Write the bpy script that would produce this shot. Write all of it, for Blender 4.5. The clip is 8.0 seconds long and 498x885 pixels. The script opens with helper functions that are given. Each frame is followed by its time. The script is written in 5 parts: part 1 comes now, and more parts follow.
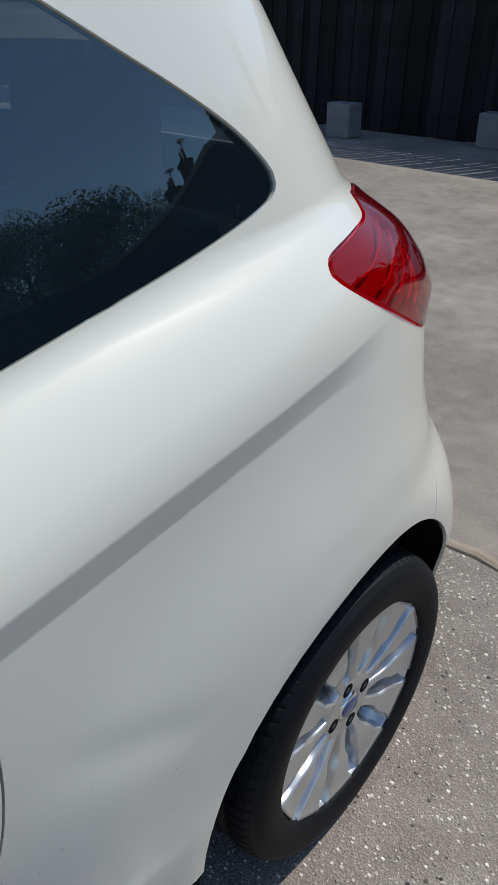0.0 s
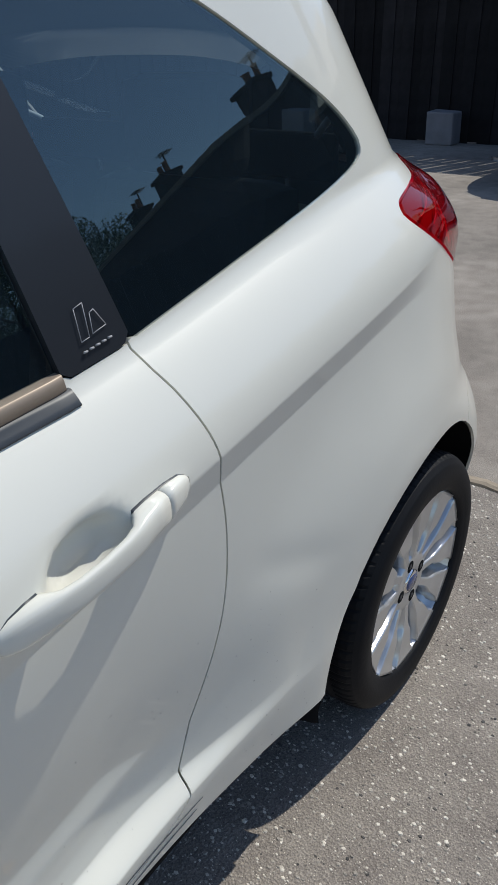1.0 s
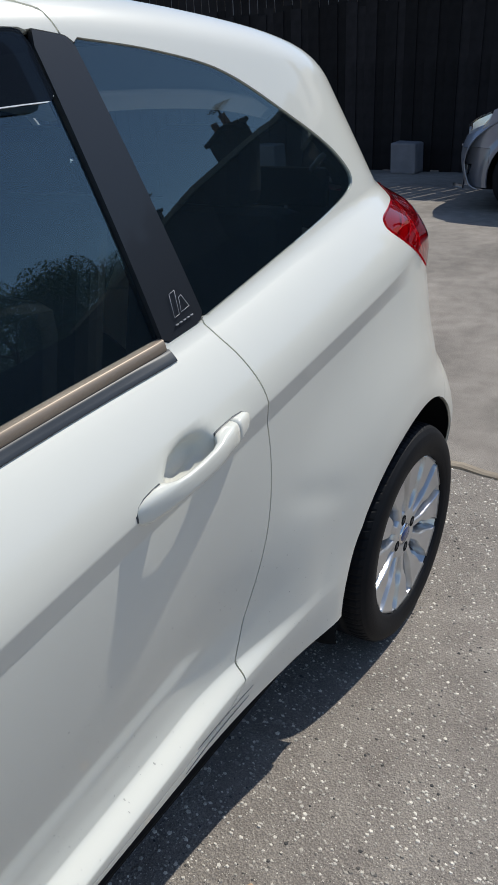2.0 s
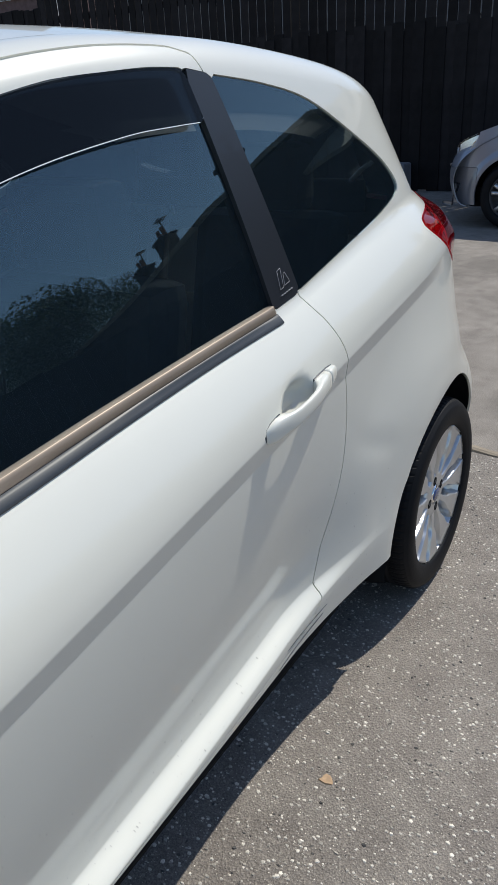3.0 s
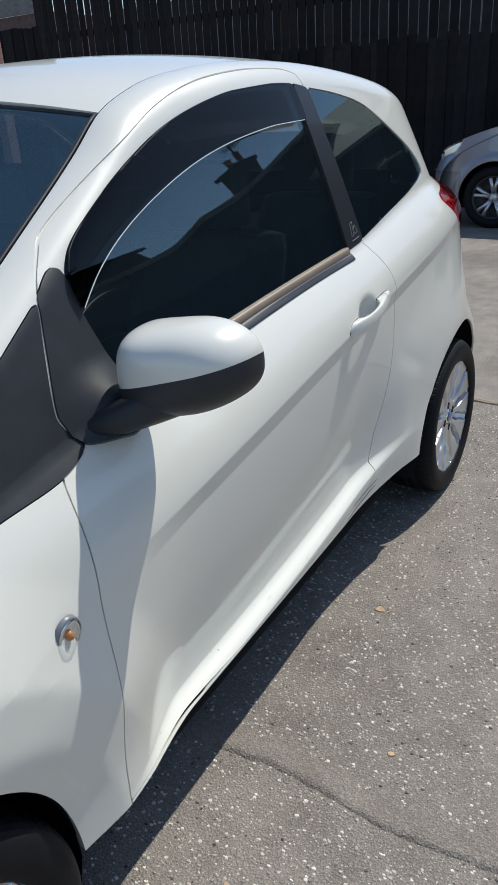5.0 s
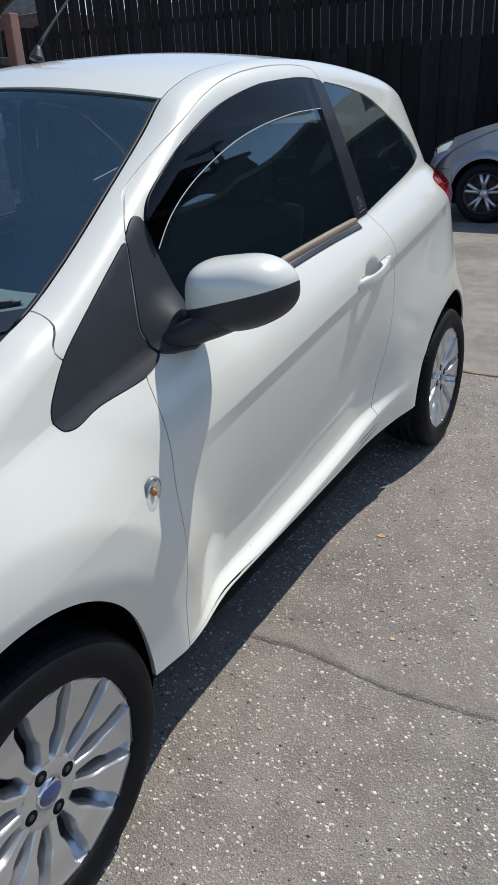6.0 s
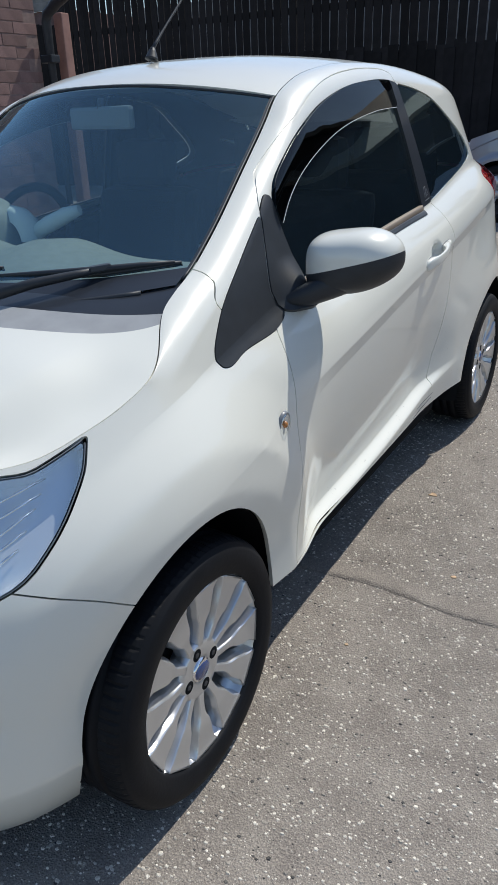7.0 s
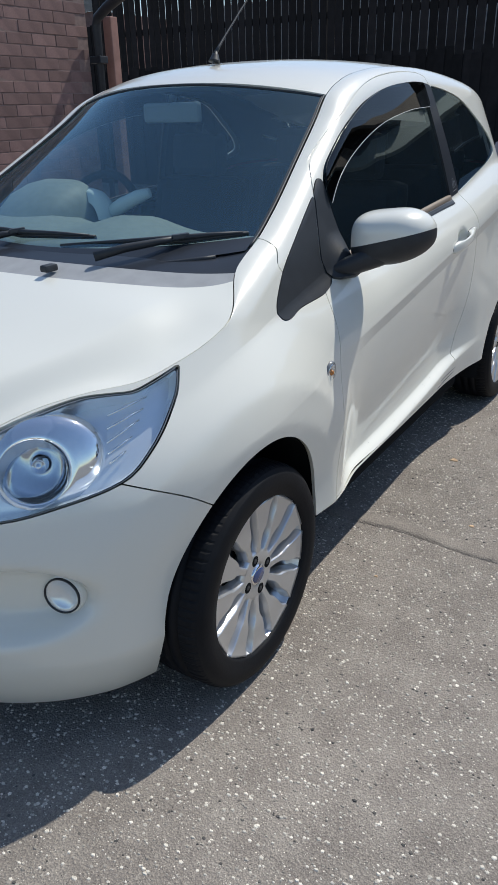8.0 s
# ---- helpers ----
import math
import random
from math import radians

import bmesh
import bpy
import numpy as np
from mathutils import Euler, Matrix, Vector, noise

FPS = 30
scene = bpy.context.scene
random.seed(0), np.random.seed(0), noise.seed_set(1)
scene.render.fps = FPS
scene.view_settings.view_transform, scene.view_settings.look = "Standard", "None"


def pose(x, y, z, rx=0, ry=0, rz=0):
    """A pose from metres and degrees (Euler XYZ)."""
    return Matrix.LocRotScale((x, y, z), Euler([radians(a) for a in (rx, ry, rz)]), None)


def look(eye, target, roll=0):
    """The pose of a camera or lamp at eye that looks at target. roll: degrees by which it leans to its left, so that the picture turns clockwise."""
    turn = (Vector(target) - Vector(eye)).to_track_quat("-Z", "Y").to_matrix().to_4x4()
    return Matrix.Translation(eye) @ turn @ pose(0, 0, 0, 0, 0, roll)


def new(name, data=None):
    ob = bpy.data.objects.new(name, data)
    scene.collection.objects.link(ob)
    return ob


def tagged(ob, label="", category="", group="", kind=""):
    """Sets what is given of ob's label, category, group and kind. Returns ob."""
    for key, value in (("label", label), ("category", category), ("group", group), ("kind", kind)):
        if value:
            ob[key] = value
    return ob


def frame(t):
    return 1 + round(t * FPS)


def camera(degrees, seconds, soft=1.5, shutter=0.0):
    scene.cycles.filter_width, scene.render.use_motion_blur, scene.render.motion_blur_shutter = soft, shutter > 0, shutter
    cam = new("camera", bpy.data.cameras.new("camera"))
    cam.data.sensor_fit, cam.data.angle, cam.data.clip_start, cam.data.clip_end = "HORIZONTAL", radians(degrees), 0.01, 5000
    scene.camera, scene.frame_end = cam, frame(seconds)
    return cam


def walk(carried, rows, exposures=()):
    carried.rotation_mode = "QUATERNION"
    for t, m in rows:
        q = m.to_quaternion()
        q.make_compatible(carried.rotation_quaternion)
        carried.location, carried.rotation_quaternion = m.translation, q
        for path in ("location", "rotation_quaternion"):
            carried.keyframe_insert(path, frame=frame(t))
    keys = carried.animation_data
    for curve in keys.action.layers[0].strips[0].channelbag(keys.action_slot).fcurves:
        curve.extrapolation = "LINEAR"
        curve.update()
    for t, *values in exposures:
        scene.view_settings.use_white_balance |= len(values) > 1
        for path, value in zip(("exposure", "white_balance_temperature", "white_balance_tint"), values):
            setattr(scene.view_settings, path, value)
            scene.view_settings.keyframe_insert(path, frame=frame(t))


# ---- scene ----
cam = camera(38.0, 8.0)
PATH = [
    (0, (1.194, 1.518, 1.329), (0.078, 2.835, 0.318), 1.3),
    (0.5, (1.244, 1.338, 1.343), (0.137, 2.673, 0.346), -0.2),
    (1, (1.234, 1.134, 1.327), (0.181, 2.52, 0.342), -1.6),
    (2.5, (1.389, 0.65, 1.388), (0.368, 2.124, 0.503), -3.2),
    (3, (1.358, 0.458, 1.386), (0.354, 1.954, 0.519), -3.3),
    (3.5, (1.406, 0.307, 1.39), (0.412, 1.815, 0.531), -3.6),
    (4, (1.453, 0.154, 1.393), (0.471, 1.672, 0.539), -3.6),
    (4.5, (1.426, -0.019, 1.394), (0.451, 1.508, 0.547), -3.6),
    (6, (1.575, -0.567, 1.364), (0.624, 0.979, 0.522), -3.2),
    (6.5, (1.543, -0.751, 1.368), (0.602, 0.799, 0.524), -2.6),
    (7, (1.494, -0.954, 1.367), (0.553, 0.597, 0.525), -2.2),
    (7.5, (1.552, -1.134, 1.365), (0.59, 0.406, 0.526), -1.8),
    (8, (1.583, -1.283, 1.355), (0.602, 0.246, 0.519), -1.5),
]
walk(cam, [(t, look(eye, target, roll)) for t, eye, target, roll in PATH],
     [(0, -0.04), (1, 0.0), (2.5, 0.07), (4.5, 0.11), (6, 0.16), (8, 0.15)])

# ---- world, sun, exposure ----
SUN = Vector((0.200, 0.63, 1.0)).normalized()
world = bpy.data.worlds.new("sky")
scene.world = world
world.use_nodes = True
sky = world.node_tree.nodes.new("ShaderNodeTexSky")
sky.sky_type = "NISHITA"
sky.sun_disc = False
sky.sun_elevation = math.asin(SUN.z)
sky.sun_rotation = math.atan2(SUN.x, SUN.y)
sky.air_density, sky.dust_density, sky.ozone_density = 1.05, 0.5, 2.6
world.node_tree.links.new(sky.outputs[0], world.node_tree.nodes["Background"].inputs[0])
world.node_tree.nodes["Background"].inputs[1].default_value = 0.124
sun = new("sun", bpy.data.lights.new("sun", "SUN"))
sun.data.energy, sun.data.angle, sun.data.color = 3.5, radians(0.55), (1.0, 0.965, 0.88)
sun.matrix_world = Matrix.Translation((0, 0, 12)) @ SUN.to_track_quat("Z", "Y").to_matrix().to_4x4()


# ---- materials ----
def material(name, colour, rough=0.5, metal=0.0, coat=0.0, spec=0.5, vary=0.0, scale=8.0, bump=0.0, bump_scale=60.0,
             rough_vary=0.0, fine=0.0, fine_scale=250.0, random_tint=0.0, alpha_trans=0.0, ior=1.45):
    m = bpy.data.materials.new(name)
    m.use_nodes = True
    t = m.node_tree
    n, l = t.nodes, t.links
    b = n["Principled BSDF"]
    b.inputs["Base Color"].default_value = (*colour, 1)
    b.inputs["Roughness"].default_value = rough
    b.inputs["Metallic"].default_value = metal
    b.inputs["Coat Weight"].default_value = coat
    b.inputs["Coat Roughness"].default_value = 0.03
    b.inputs["Specular IOR Level"].default_value = spec
    b.inputs["IOR"].default_value = ior
    b.inputs["Transmission Weight"].default_value = alpha_trans
    co = n.new("ShaderNodeTexCoord")
    out = None

    def tex(s, detail=4.0):
        x = n.new("ShaderNodeTexNoise")
        x.inputs["Scale"].default_value = s
        x.inputs["Detail"].default_value = detail
        l.new(co.outputs["Object"], x.inputs["Vector"])
        return x

    def scaled(src, amount, base):
        r = n.new("ShaderNodeMapRange")
        r.interpolation_type = "SMOOTHSTEP"
        r.inputs["From Min"].default_value, r.inputs["From Max"].default_value = 0.15, 0.85
        r.inputs["To Min"].default_value, r.inputs["To Max"].default_value = base - amount, base + amount
        l.new(src, r.inputs["Value"])
        return r.outputs[0]

    def times(a, c):
        x = n.new("ShaderNodeMath")
        x.operation = "MULTIPLY"
        l.new(a, x.inputs[0])
        l.new(c, x.inputs[1])
        return x.outputs[0]

    if vary:
        out = scaled(tex(scale).outputs[0], vary, 1.0)
    if fine:
        f = scaled(tex(fine_scale, 2.0).outputs[0], fine, 1.0)
        out = times(out, f) if out else f
    if random_tint:
        info = n.new("ShaderNodeObjectInfo")
        r = n.new("ShaderNodeMapRange")
        r.inputs["To Min"].default_value, r.inputs["To Max"].default_value = 1 - random_tint, 1 + random_tint
        l.new(info.outputs["Random"], r.inputs["Value"])
        out = times(out, r.outputs[0]) if out else r.outputs[0]
    if out:
        v = n.new("ShaderNodeVectorMath")
        v.operation = "SCALE"
        v.inputs[0].default_value = colour
        l.new(out, v.inputs["Scale"])
        l.new(v.outputs[0], b.inputs["Base Color"])
    if rough_vary:
        l.new(scaled(tex(scale * 3).outputs[0], rough_vary, rough), b.inputs["Roughness"])
    if bump:
        bp = n.new("ShaderNodeBump")
        bp.inputs["Strength"].default_value = bump
        bp.inputs["Distance"].default_value = 0.004
        l.new(tex(bump_scale).outputs[0], bp.inputs["Height"])
        l.new(bp.outputs[0], b.inputs["Normal"])
    return m


PAINT = material("white_paint", (0.75, 0.745, 0.675), 0.3, coat=0.8, vary=0.012, scale=2, rough_vary=0.02)
BLACK_PLASTIC = material("black_plastic", (0.023, 0.027, 0.033), 0.5, vary=0.15, scale=30, bump=0.05, bump_scale=900)
TRIM_GREY = material("satin_trim", (0.046, 0.053, 0.062), 0.42, vary=0.1, scale=20)
STRIP = material("anodised_strip", (0.27, 0.218, 0.17), 0.45, metal=0.3, vary=0.1, scale=12)
GLOSS_BLACK = material("gloss_black_film", (0.019, 0.022, 0.028), 0.36, coat=0.15)
RUBBER = material("tyre_rubber", (0.0058, 0.0068, 0.0092), 0.6, spec=0.22, vary=0.25, scale=14, bump=0.12, bump_scale=120)
ALLOY = material("silver_alloy", (0.62, 0.63, 0.64), 0.28, metal=0.75, vary=0.04, scale=10)
ALLOY_DARK = material("brake_dark", (0.05, 0.05, 0.055), 0.6, metal=0.3, vary=0.3, scale=20)
CHROME = material("chrome", (0.82, 0.83, 0.85), 0.08, metal=1.0)
MIRROR = material("mirror_silver", (0.90, 0.91, 0.92), 0.03, metal=1.0)
LINER = material("arch_liner", (0.010, 0.011, 0.013), 0.9, spec=0.08)
BADGE_BLUE = material("badge_blue", (0.02, 0.05, 0.17), 0.25, coat=1.0)
WHITE_LINE = material("pale_decal", (0.34, 0.35, 0.37), 0.5)
AMBER = material("amber_bulb", (0.55, 0.20, 0.05), 0.3)
DASH = material("dashboard_vinyl", (0.25, 0.28, 0.255), 0.6, vary=0.1, scale=40, bump=0.1, bump_scale=500)
SILVER_VINYL = material("silver_trim", (0.74, 0.80, 0.75), 0.4)
SEAT = material("seat_fabric", (0.018, 0.019, 0.022), 0.85, vary=0.2, scale=60)
LAMP_WHITE = material("lamp_inner", (0.86, 0.90, 0.93), 0.26, metal=0.65)
SEAL_GREY = material("lens_seal_grey", (0.20, 0.215, 0.235), 0.35)


def glass(name, tint, film=0.0, sky_veil=(0.5, 0.6, 0.72), rough=0.0, ior=1.5, gloss=(1, 1, 1)):
    """Clear or tinted pane: a tinted see-through share with a thin dusty film in the blue of mirrored sky, under a
    tinted Fresnel gloss.
    """
    m = bpy.data.materials.new(name)
    m.use_nodes = True
    t = m.node_tree
    n, l = t.nodes, t.links
    n.remove(n["Principled BSDF"])
    tr = n.new("ShaderNodeBsdfTransparent")
    tr.inputs[0].default_value = (*tint, 1)
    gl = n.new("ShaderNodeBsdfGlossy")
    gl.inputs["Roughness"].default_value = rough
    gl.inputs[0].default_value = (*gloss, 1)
    face = n.new("ShaderNodeLayerWeight")
    face.inputs[0].default_value = 0.5
    fifth = n.new("ShaderNodeMath")
    fifth.operation = "POWER"
    fifth.inputs[1].default_value = 5.0
    l.new(face.outputs["Facing"], fifth.inputs[0])
    f0 = ((ior - 1) / (ior + 1))**2
    fr = n.new("ShaderNodeMath")
    fr.operation = "MULTIPLY_ADD"
    fr.inputs[1].default_value, fr.inputs[2].default_value = 1 - f0, f0
    l.new(fifth.outputs[0], fr.inputs[0])
    mx = n.new("ShaderNodeMixShader")
    l.new(fr.outputs[0], mx.inputs[0])
    if film:
        df = n.new("ShaderNodeBsdfDiffuse")
        df.inputs[0].default_value = (*sky_veil, 1)
        co = n.new("ShaderNodeTexCoord")
        ns = n.new("ShaderNodeTexNoise")
        ns.inputs["Scale"].default_value = 5
        l.new(co.outputs["Object"], ns.inputs["Vector"])
        r = n.new("ShaderNodeMapRange")
        r.inputs["To Min"].default_value, r.inputs["To Max"].default_value = film * 0.7, film * 1.3
        l.new(ns.outputs[0], r.inputs["Value"])
        dm = n.new("ShaderNodeMixShader")
        l.new(r.outputs[0], dm.inputs[0])
        l.new(tr.outputs[0], dm.inputs[1])
        l.new(df.outputs[0], dm.inputs[2])
        l.new(dm.outputs[0], mx.inputs[1])
    else:
        l.new(tr.outputs[0], mx.inputs[1])
    l.new(gl.outputs[0], mx.inputs[2])
    l.new(mx.outputs[0], n["Material Output"].inputs[0])
    return m


# Blue film and gloss colours put sky reflection and haze into the panes.
SIDE_GLASS = glass("tinted_glass", (0.36, 0.41, 0.43), film=0.018, sky_veil=(0.30, 0.54, 0.78), ior=2.05, gloss=(0.72, 0.93, 1.0))
SCREEN_GLASS = glass("windscreen_glass", (0.72, 0.82, 0.84), film=0.055, sky_veil=(0.22, 0.48, 0.74), ior=1.75, gloss=(0.70, 0.92, 1.0))
DOOR_GLASS = glass("door_glass", (0.54, 0.60, 0.62), film=0.018, sky_veil=(0.30, 0.54, 0.78), ior=2.05, gloss=(0.72, 0.93, 1.0))
REAR_GLASS = glass("rear_glass", (0.70, 0.76, 0.76), ior=1.5)
CLEAR = glass("clear_lens", (0.93, 0.95, 0.96), ior=1.5)
VISOR = glass("smoked_visor", (0.10, 0.115, 0.13), ior=1.32)


RED = glass("red_lens", (0.66, 0.035, 0.09), ior=1.5)
RED_DEEP = material("red_reflector", (0.52, 0.07, 0.12), 0.35)
RED_RIB = material("red_rib", (0.85, 0.22, 0.25), 0.2, coat=0.6)
LAMP_CHROME = material("lamp_chrome", (0.84, 0.87, 0.90), 0.06, metal=0.95)
# Pale colour for a strip that paints the glint on the deflector's edge.
EDGE_GLINT = material("pale_edge_glint", (0.78, 0.80, 0.81), 0.2, coat=0.5)


# ---- building helpers ----
def smooth(a, b, v):
    s = np.clip((v - a) / (b - a), 0, 1)
    return s * s * (3 - 2 * s)


def spline(*pts):
    """A smooth curve through (place, value) pairs, flat beyond its ends."""
    a = np.array(pts, float)
    x, f = a[:, 0], a[:, 1]
    d = np.gradient(f, x)

    def g(t):
        t = np.clip(np.asarray(t, float), x[0], x[-1])
        i = np.clip(np.searchsorted(x, t) - 1, 0, len(x) - 2)
        h = x[i + 1] - x[i]
        s = (t - x[i]) / h
        return ((2 * s**3 - 3 * s**2 + 1) * f[i] + (s**3 - 2 * s**2 + s) * h * d[i]
                + (-2 * s**3 + 3 * s**2) * f[i + 1] + (s**3 - s**2) * h * d[i + 1])
    return g


def outline(*pts, n=6):
    """A closed smooth outline through the points; a point given twice is a corner."""
    p = [np.array(q, float) for q in pts]
    out = []
    k = len(p)
    for i in range(k):
        a, b, c, d = p[i - 1], p[i], p[(i + 1) % k], p[(i + 2) % k]
        if np.allclose(b, c):
            continue
        for s in np.linspace(0, 1, n, endpoint=False):
            m0 = (c - a) / 2 if not np.allclose(a, b) else (c - b)
            m1 = (d - b) / 2 if not np.allclose(c, d) else (c - b)
            out.append((2*s**3 - 3*s**2 + 1) * b + (s**3 - 2*s**2 + s) * m0 + (-2*s**3 + 3*s**2) * c + (s**3 - s**2) * m1)
    return np.array(out)


def inside(poly, q):
    """Signed distance of the points q to a closed outline: positive inside."""
    a, b = poly, np.roll(poly, -1, 0)
    best = np.full(len(q), 9.0)
    odd = np.zeros(len(q), bool)
    for (ax, ay), (bx, by) in zip(a, b):
        ex, ey = bx - ax, by - ay
        wx, wy = q[:, 0] - ax, q[:, 1] - ay
        s = np.clip((wx * ex + wy * ey) / (ex * ex + ey * ey + 1e-12), 0, 1)
        best = np.minimum(best, np.hypot(wx - s * ex, wy - s * ey))
        if ay != by:
            odd ^= ((ay > q[:, 1]) != (by > q[:, 1])) & (q[:, 0] < ex * (q[:, 1] - ay) / (by - ay) + ax)
    return np.where(odd, best, -best)


def clip(mesh, value):
    """The part of a (points, faces) mesh where value(points) is not negative, cut along the zero line."""
    v, faces = mesh
    f = value(v)
    pts, made, out = list(v), {}, []
    for face in faces:
        s = [f[i] >= 0 for i in face]
        if all(s):
            out.append(face)
        elif any(s):
            ring = []
            for k, i in enumerate(face):
                j = face[(k + 1) % len(face)]
                if f[i] >= 0:
                    ring.append(i)
                if (f[i] >= 0) != (f[j] >= 0):
                    key = (min(i, j), max(i, j))
                    if key not in made:
                        w = f[i] / (f[i] - f[j])
                        made[key] = len(pts)
                        pts.append(v[i] + w * (v[j] - v[i]))
                    ring.append(made[key])
            if len(ring) > 2:
                out.append(tuple(ring))
    used = sorted({i for face in out for i in face})
    at = {i: k for k, i in enumerate(used)}
    return np.array([pts[i] for i in used]).reshape(-1, 3), [tuple(at[i] for i in face) for face in out]


def grid(p):
    """A (points, faces) mesh from an array rows x columns x 3."""
    r, c = p.shape[:2]
    faces = [(i * c + j, i * c + j + 1, (i + 1) * c + j + 1, (i + 1) * c + j) for i in range(r - 1) for j in range(c - 1)]
    return p.reshape(-1, 3).copy(), faces


def mirrored(mesh):
    v, f = mesh
    w = v.copy()
    w[:, 0] *= -1
    return w, [tuple(reversed(q)) for q in f]


def to_bm(mesh, flange=0.0, lift=0.0):
    """A bmesh from (points, faces); flange: how deep its open edges are turned in; lift: offset along the normal."""
    bm = bmesh.new()
    vs = [bm.verts.new(p) for p in mesh[0]]
    for f in mesh[1]:
        try:
            bm.faces.new([vs[i] for i in f])
        except ValueError:
            pass
    bmesh.ops.remove_doubles(bm, verts=bm.verts, dist=0.0004)
    bmesh.ops.dissolve_degenerate(bm, edges=bm.edges, dist=0.0003)
    bm.normal_update()
    if lift:
        for v in bm.verts:
            v.co += v.normal * lift
    if flange:
        rim = [e for e in bm.edges if e.is_boundary]
        nor = {v: v.normal.copy() for e in rim for v in e.verts}
        outer = {v: bm.verts.new(v.co) for v in nor}
        inner = {v: bm.verts.new(v.co - nor[v] * flange) for v in nor}
        for e in rim:
            p, q = e.link_loops[0].vert, e.link_loops[0].link_loop_next.vert
            bm.faces.new((outer[q], outer[p], inner[p], inner[q]))
    for f in bm.faces:
        f.smooth = True
    return bm


def part(name, bm, mat, parent=None, label=""):
    me = bpy.data.meshes.new(name)
    bm.to_mesh(me)
    bm.free()
    me.materials.append(mat)
    ob = new(name, me)
    ob.parent = parent
    return tagged(ob, label)


def thing(name, label, category, at=(0, 0, 0), group=""):
    ob = new(name)
    ob.empty_display_size = 0.1
    ob.location = at
    return tagged(ob, label, category, group)


def box(bm, lo, hi, bevel=0.0, m=None):
    """A box from corner lo to corner hi added to bm, with bevelled edges."""
    got = bmesh.ops.create_cube(bm, size=1)["verts"]
    for v in got:
        v.co = Vector([lo[i] + (hi[i] - lo[i]) * (v.co[i] + 0.5) for i in range(3)])
    if bevel:
        es = list({e for v in got for e in v.link_edges})
        got = bmesh.ops.bevel(bm, geom=es, offset=bevel, segments=2, affect="EDGES", profile=0.6)["verts"]
        got = list({v for v in got})
    if m is not None:
        bmesh.ops.transform(bm, matrix=m, verts=[v for v in got if v.is_valid])
    return bm


def boxed(lo, hi, bevel=0.0):
    return box(bmesh.new(), lo, hi, bevel)


def tube(path, radius, sides=8, ends=True):
    """A tube along points; radius is one number or one for each point."""
    bm = bmesh.new()
    p = [Vector(q) for q in path]
    rad = [radius] * len(p) if isinstance(radius, (int, float)) else radius
    rings = []
    for i, q in enumerate(p):
        d = (p[min(i + 1, len(p) - 1)] - p[max(i - 1, 0)]).normalized()
        m = d.to_track_quat("Z", "Y").to_matrix()
        rings.append([bm.verts.new(q + m @ Vector((rad[i] * math.cos(a), rad[i] * math.sin(a), 0)))
                      for a in [2 * math.pi * k / sides for k in range(sides)]])
    for a, b in zip(rings, rings[1:]):
        for k in range(sides):
            bm.faces.new((a[k], a[(k + 1) % sides], b[(k + 1) % sides], b[k])).smooth = True
    if ends:
        bm.faces.new(list(reversed(rings[0])))
        bm.faces.new(rings[-1])
    return bm


def lathe(profile, sides=48, axis="X"):
    """Turns (radius, along) pairs about the x axis."""
    bm = bmesh.new()
    rings = []
    for r, h in profile:
        rings.append([bm.verts.new((h, r * math.cos(a), r * math.sin(a))) for a in [2 * math.pi * k / sides for k in range(sides)]])
    for a, b in zip(rings, rings[1:]):
        for k in range(sides):
            bm.faces.new((a[k], a[(k + 1) % sides], b[(k + 1) % sides], b[k])).smooth = True
    bmesh.ops.recalc_face_normals(bm, faces=bm.faces)
    return bm


# ---- the white car: its outer skin as one shape, from which every panel is cut ----
WHEELS = ((0.0, 0.29), (2.3, 0.29))
CREASE = spline((-0.75, 0.60), (-0.2, 0.665), (0.2, 0.715), (0.53, 0.757), (0.9, 0.806), (1.23, 0.853), (1.67, 0.913), (1.9, 0.949), (2.06, 0.974), (2.24, 1.000), (2.95, 1.01))
BELT = spline((-0.75, 0.66), (-0.3, 0.77), (0.0, 0.86), (0.2, 0.90), (0.6, 0.955), (1.0, 0.985), (1.55, 1.03), (2.2, 1.13), (2.95, 1.15))
TOP = spline((-0.75, 0.66), (-0.6, 0.735), (-0.5, 0.775), (-0.36, 0.831), (-0.3, 0.845), (-0.22, 0.855), (-0.14, 0.877), (-0.065, 0.899), (0.0, 0.922), (0.05, 0.946), (0.10, 0.974),
             (0.135, 0.994), (0.17, 1.011), (0.22, 1.032), (0.3, 1.060), (0.4, 1.107), (0.6, 1.215), (0.8, 1.33), (0.894, 1.39), (1.0, 1.43), (1.2, 1.467), (1.5, 1.482),
             (1.9, 1.455), (2.1, 1.425), (2.25, 1.395), (2.36, 1.36), (2.95, 1.25))
FOLD = 0.040
RIDGE = spline((0.3, 0.337), (0.5, 0.338), (1.0, 0.357), (1.4, 0.394), (1.6, 0.422), (1.8, 0.446))
SHOULDER_K = spline((-0.75, 2.0), (0.2, 1.7), (0.9, 3.0), (1.63, 4.2), (2.2, 4.2), (2.95, 4.2))
NOSE = spline((0.08, -0.58), (0.16, -0.63), (0.3, -0.685), (0.45, -0.705), (0.6, -0.685), (0.75, -0.60), (0.87, -0.42), (1.05, -0.1), (1.5, 0.0))
TAIL = spline((0.14, 2.78), (0.5, 2.85), (0.65, 2.87), (0.8, 2.80), (0.95, 2.76), (1.1, 2.60), (1.25, 2.47), (1.4, 2.36), (1.5, 2.3))
NOSE_Y, TAIL_Y = 0.1, 1.9


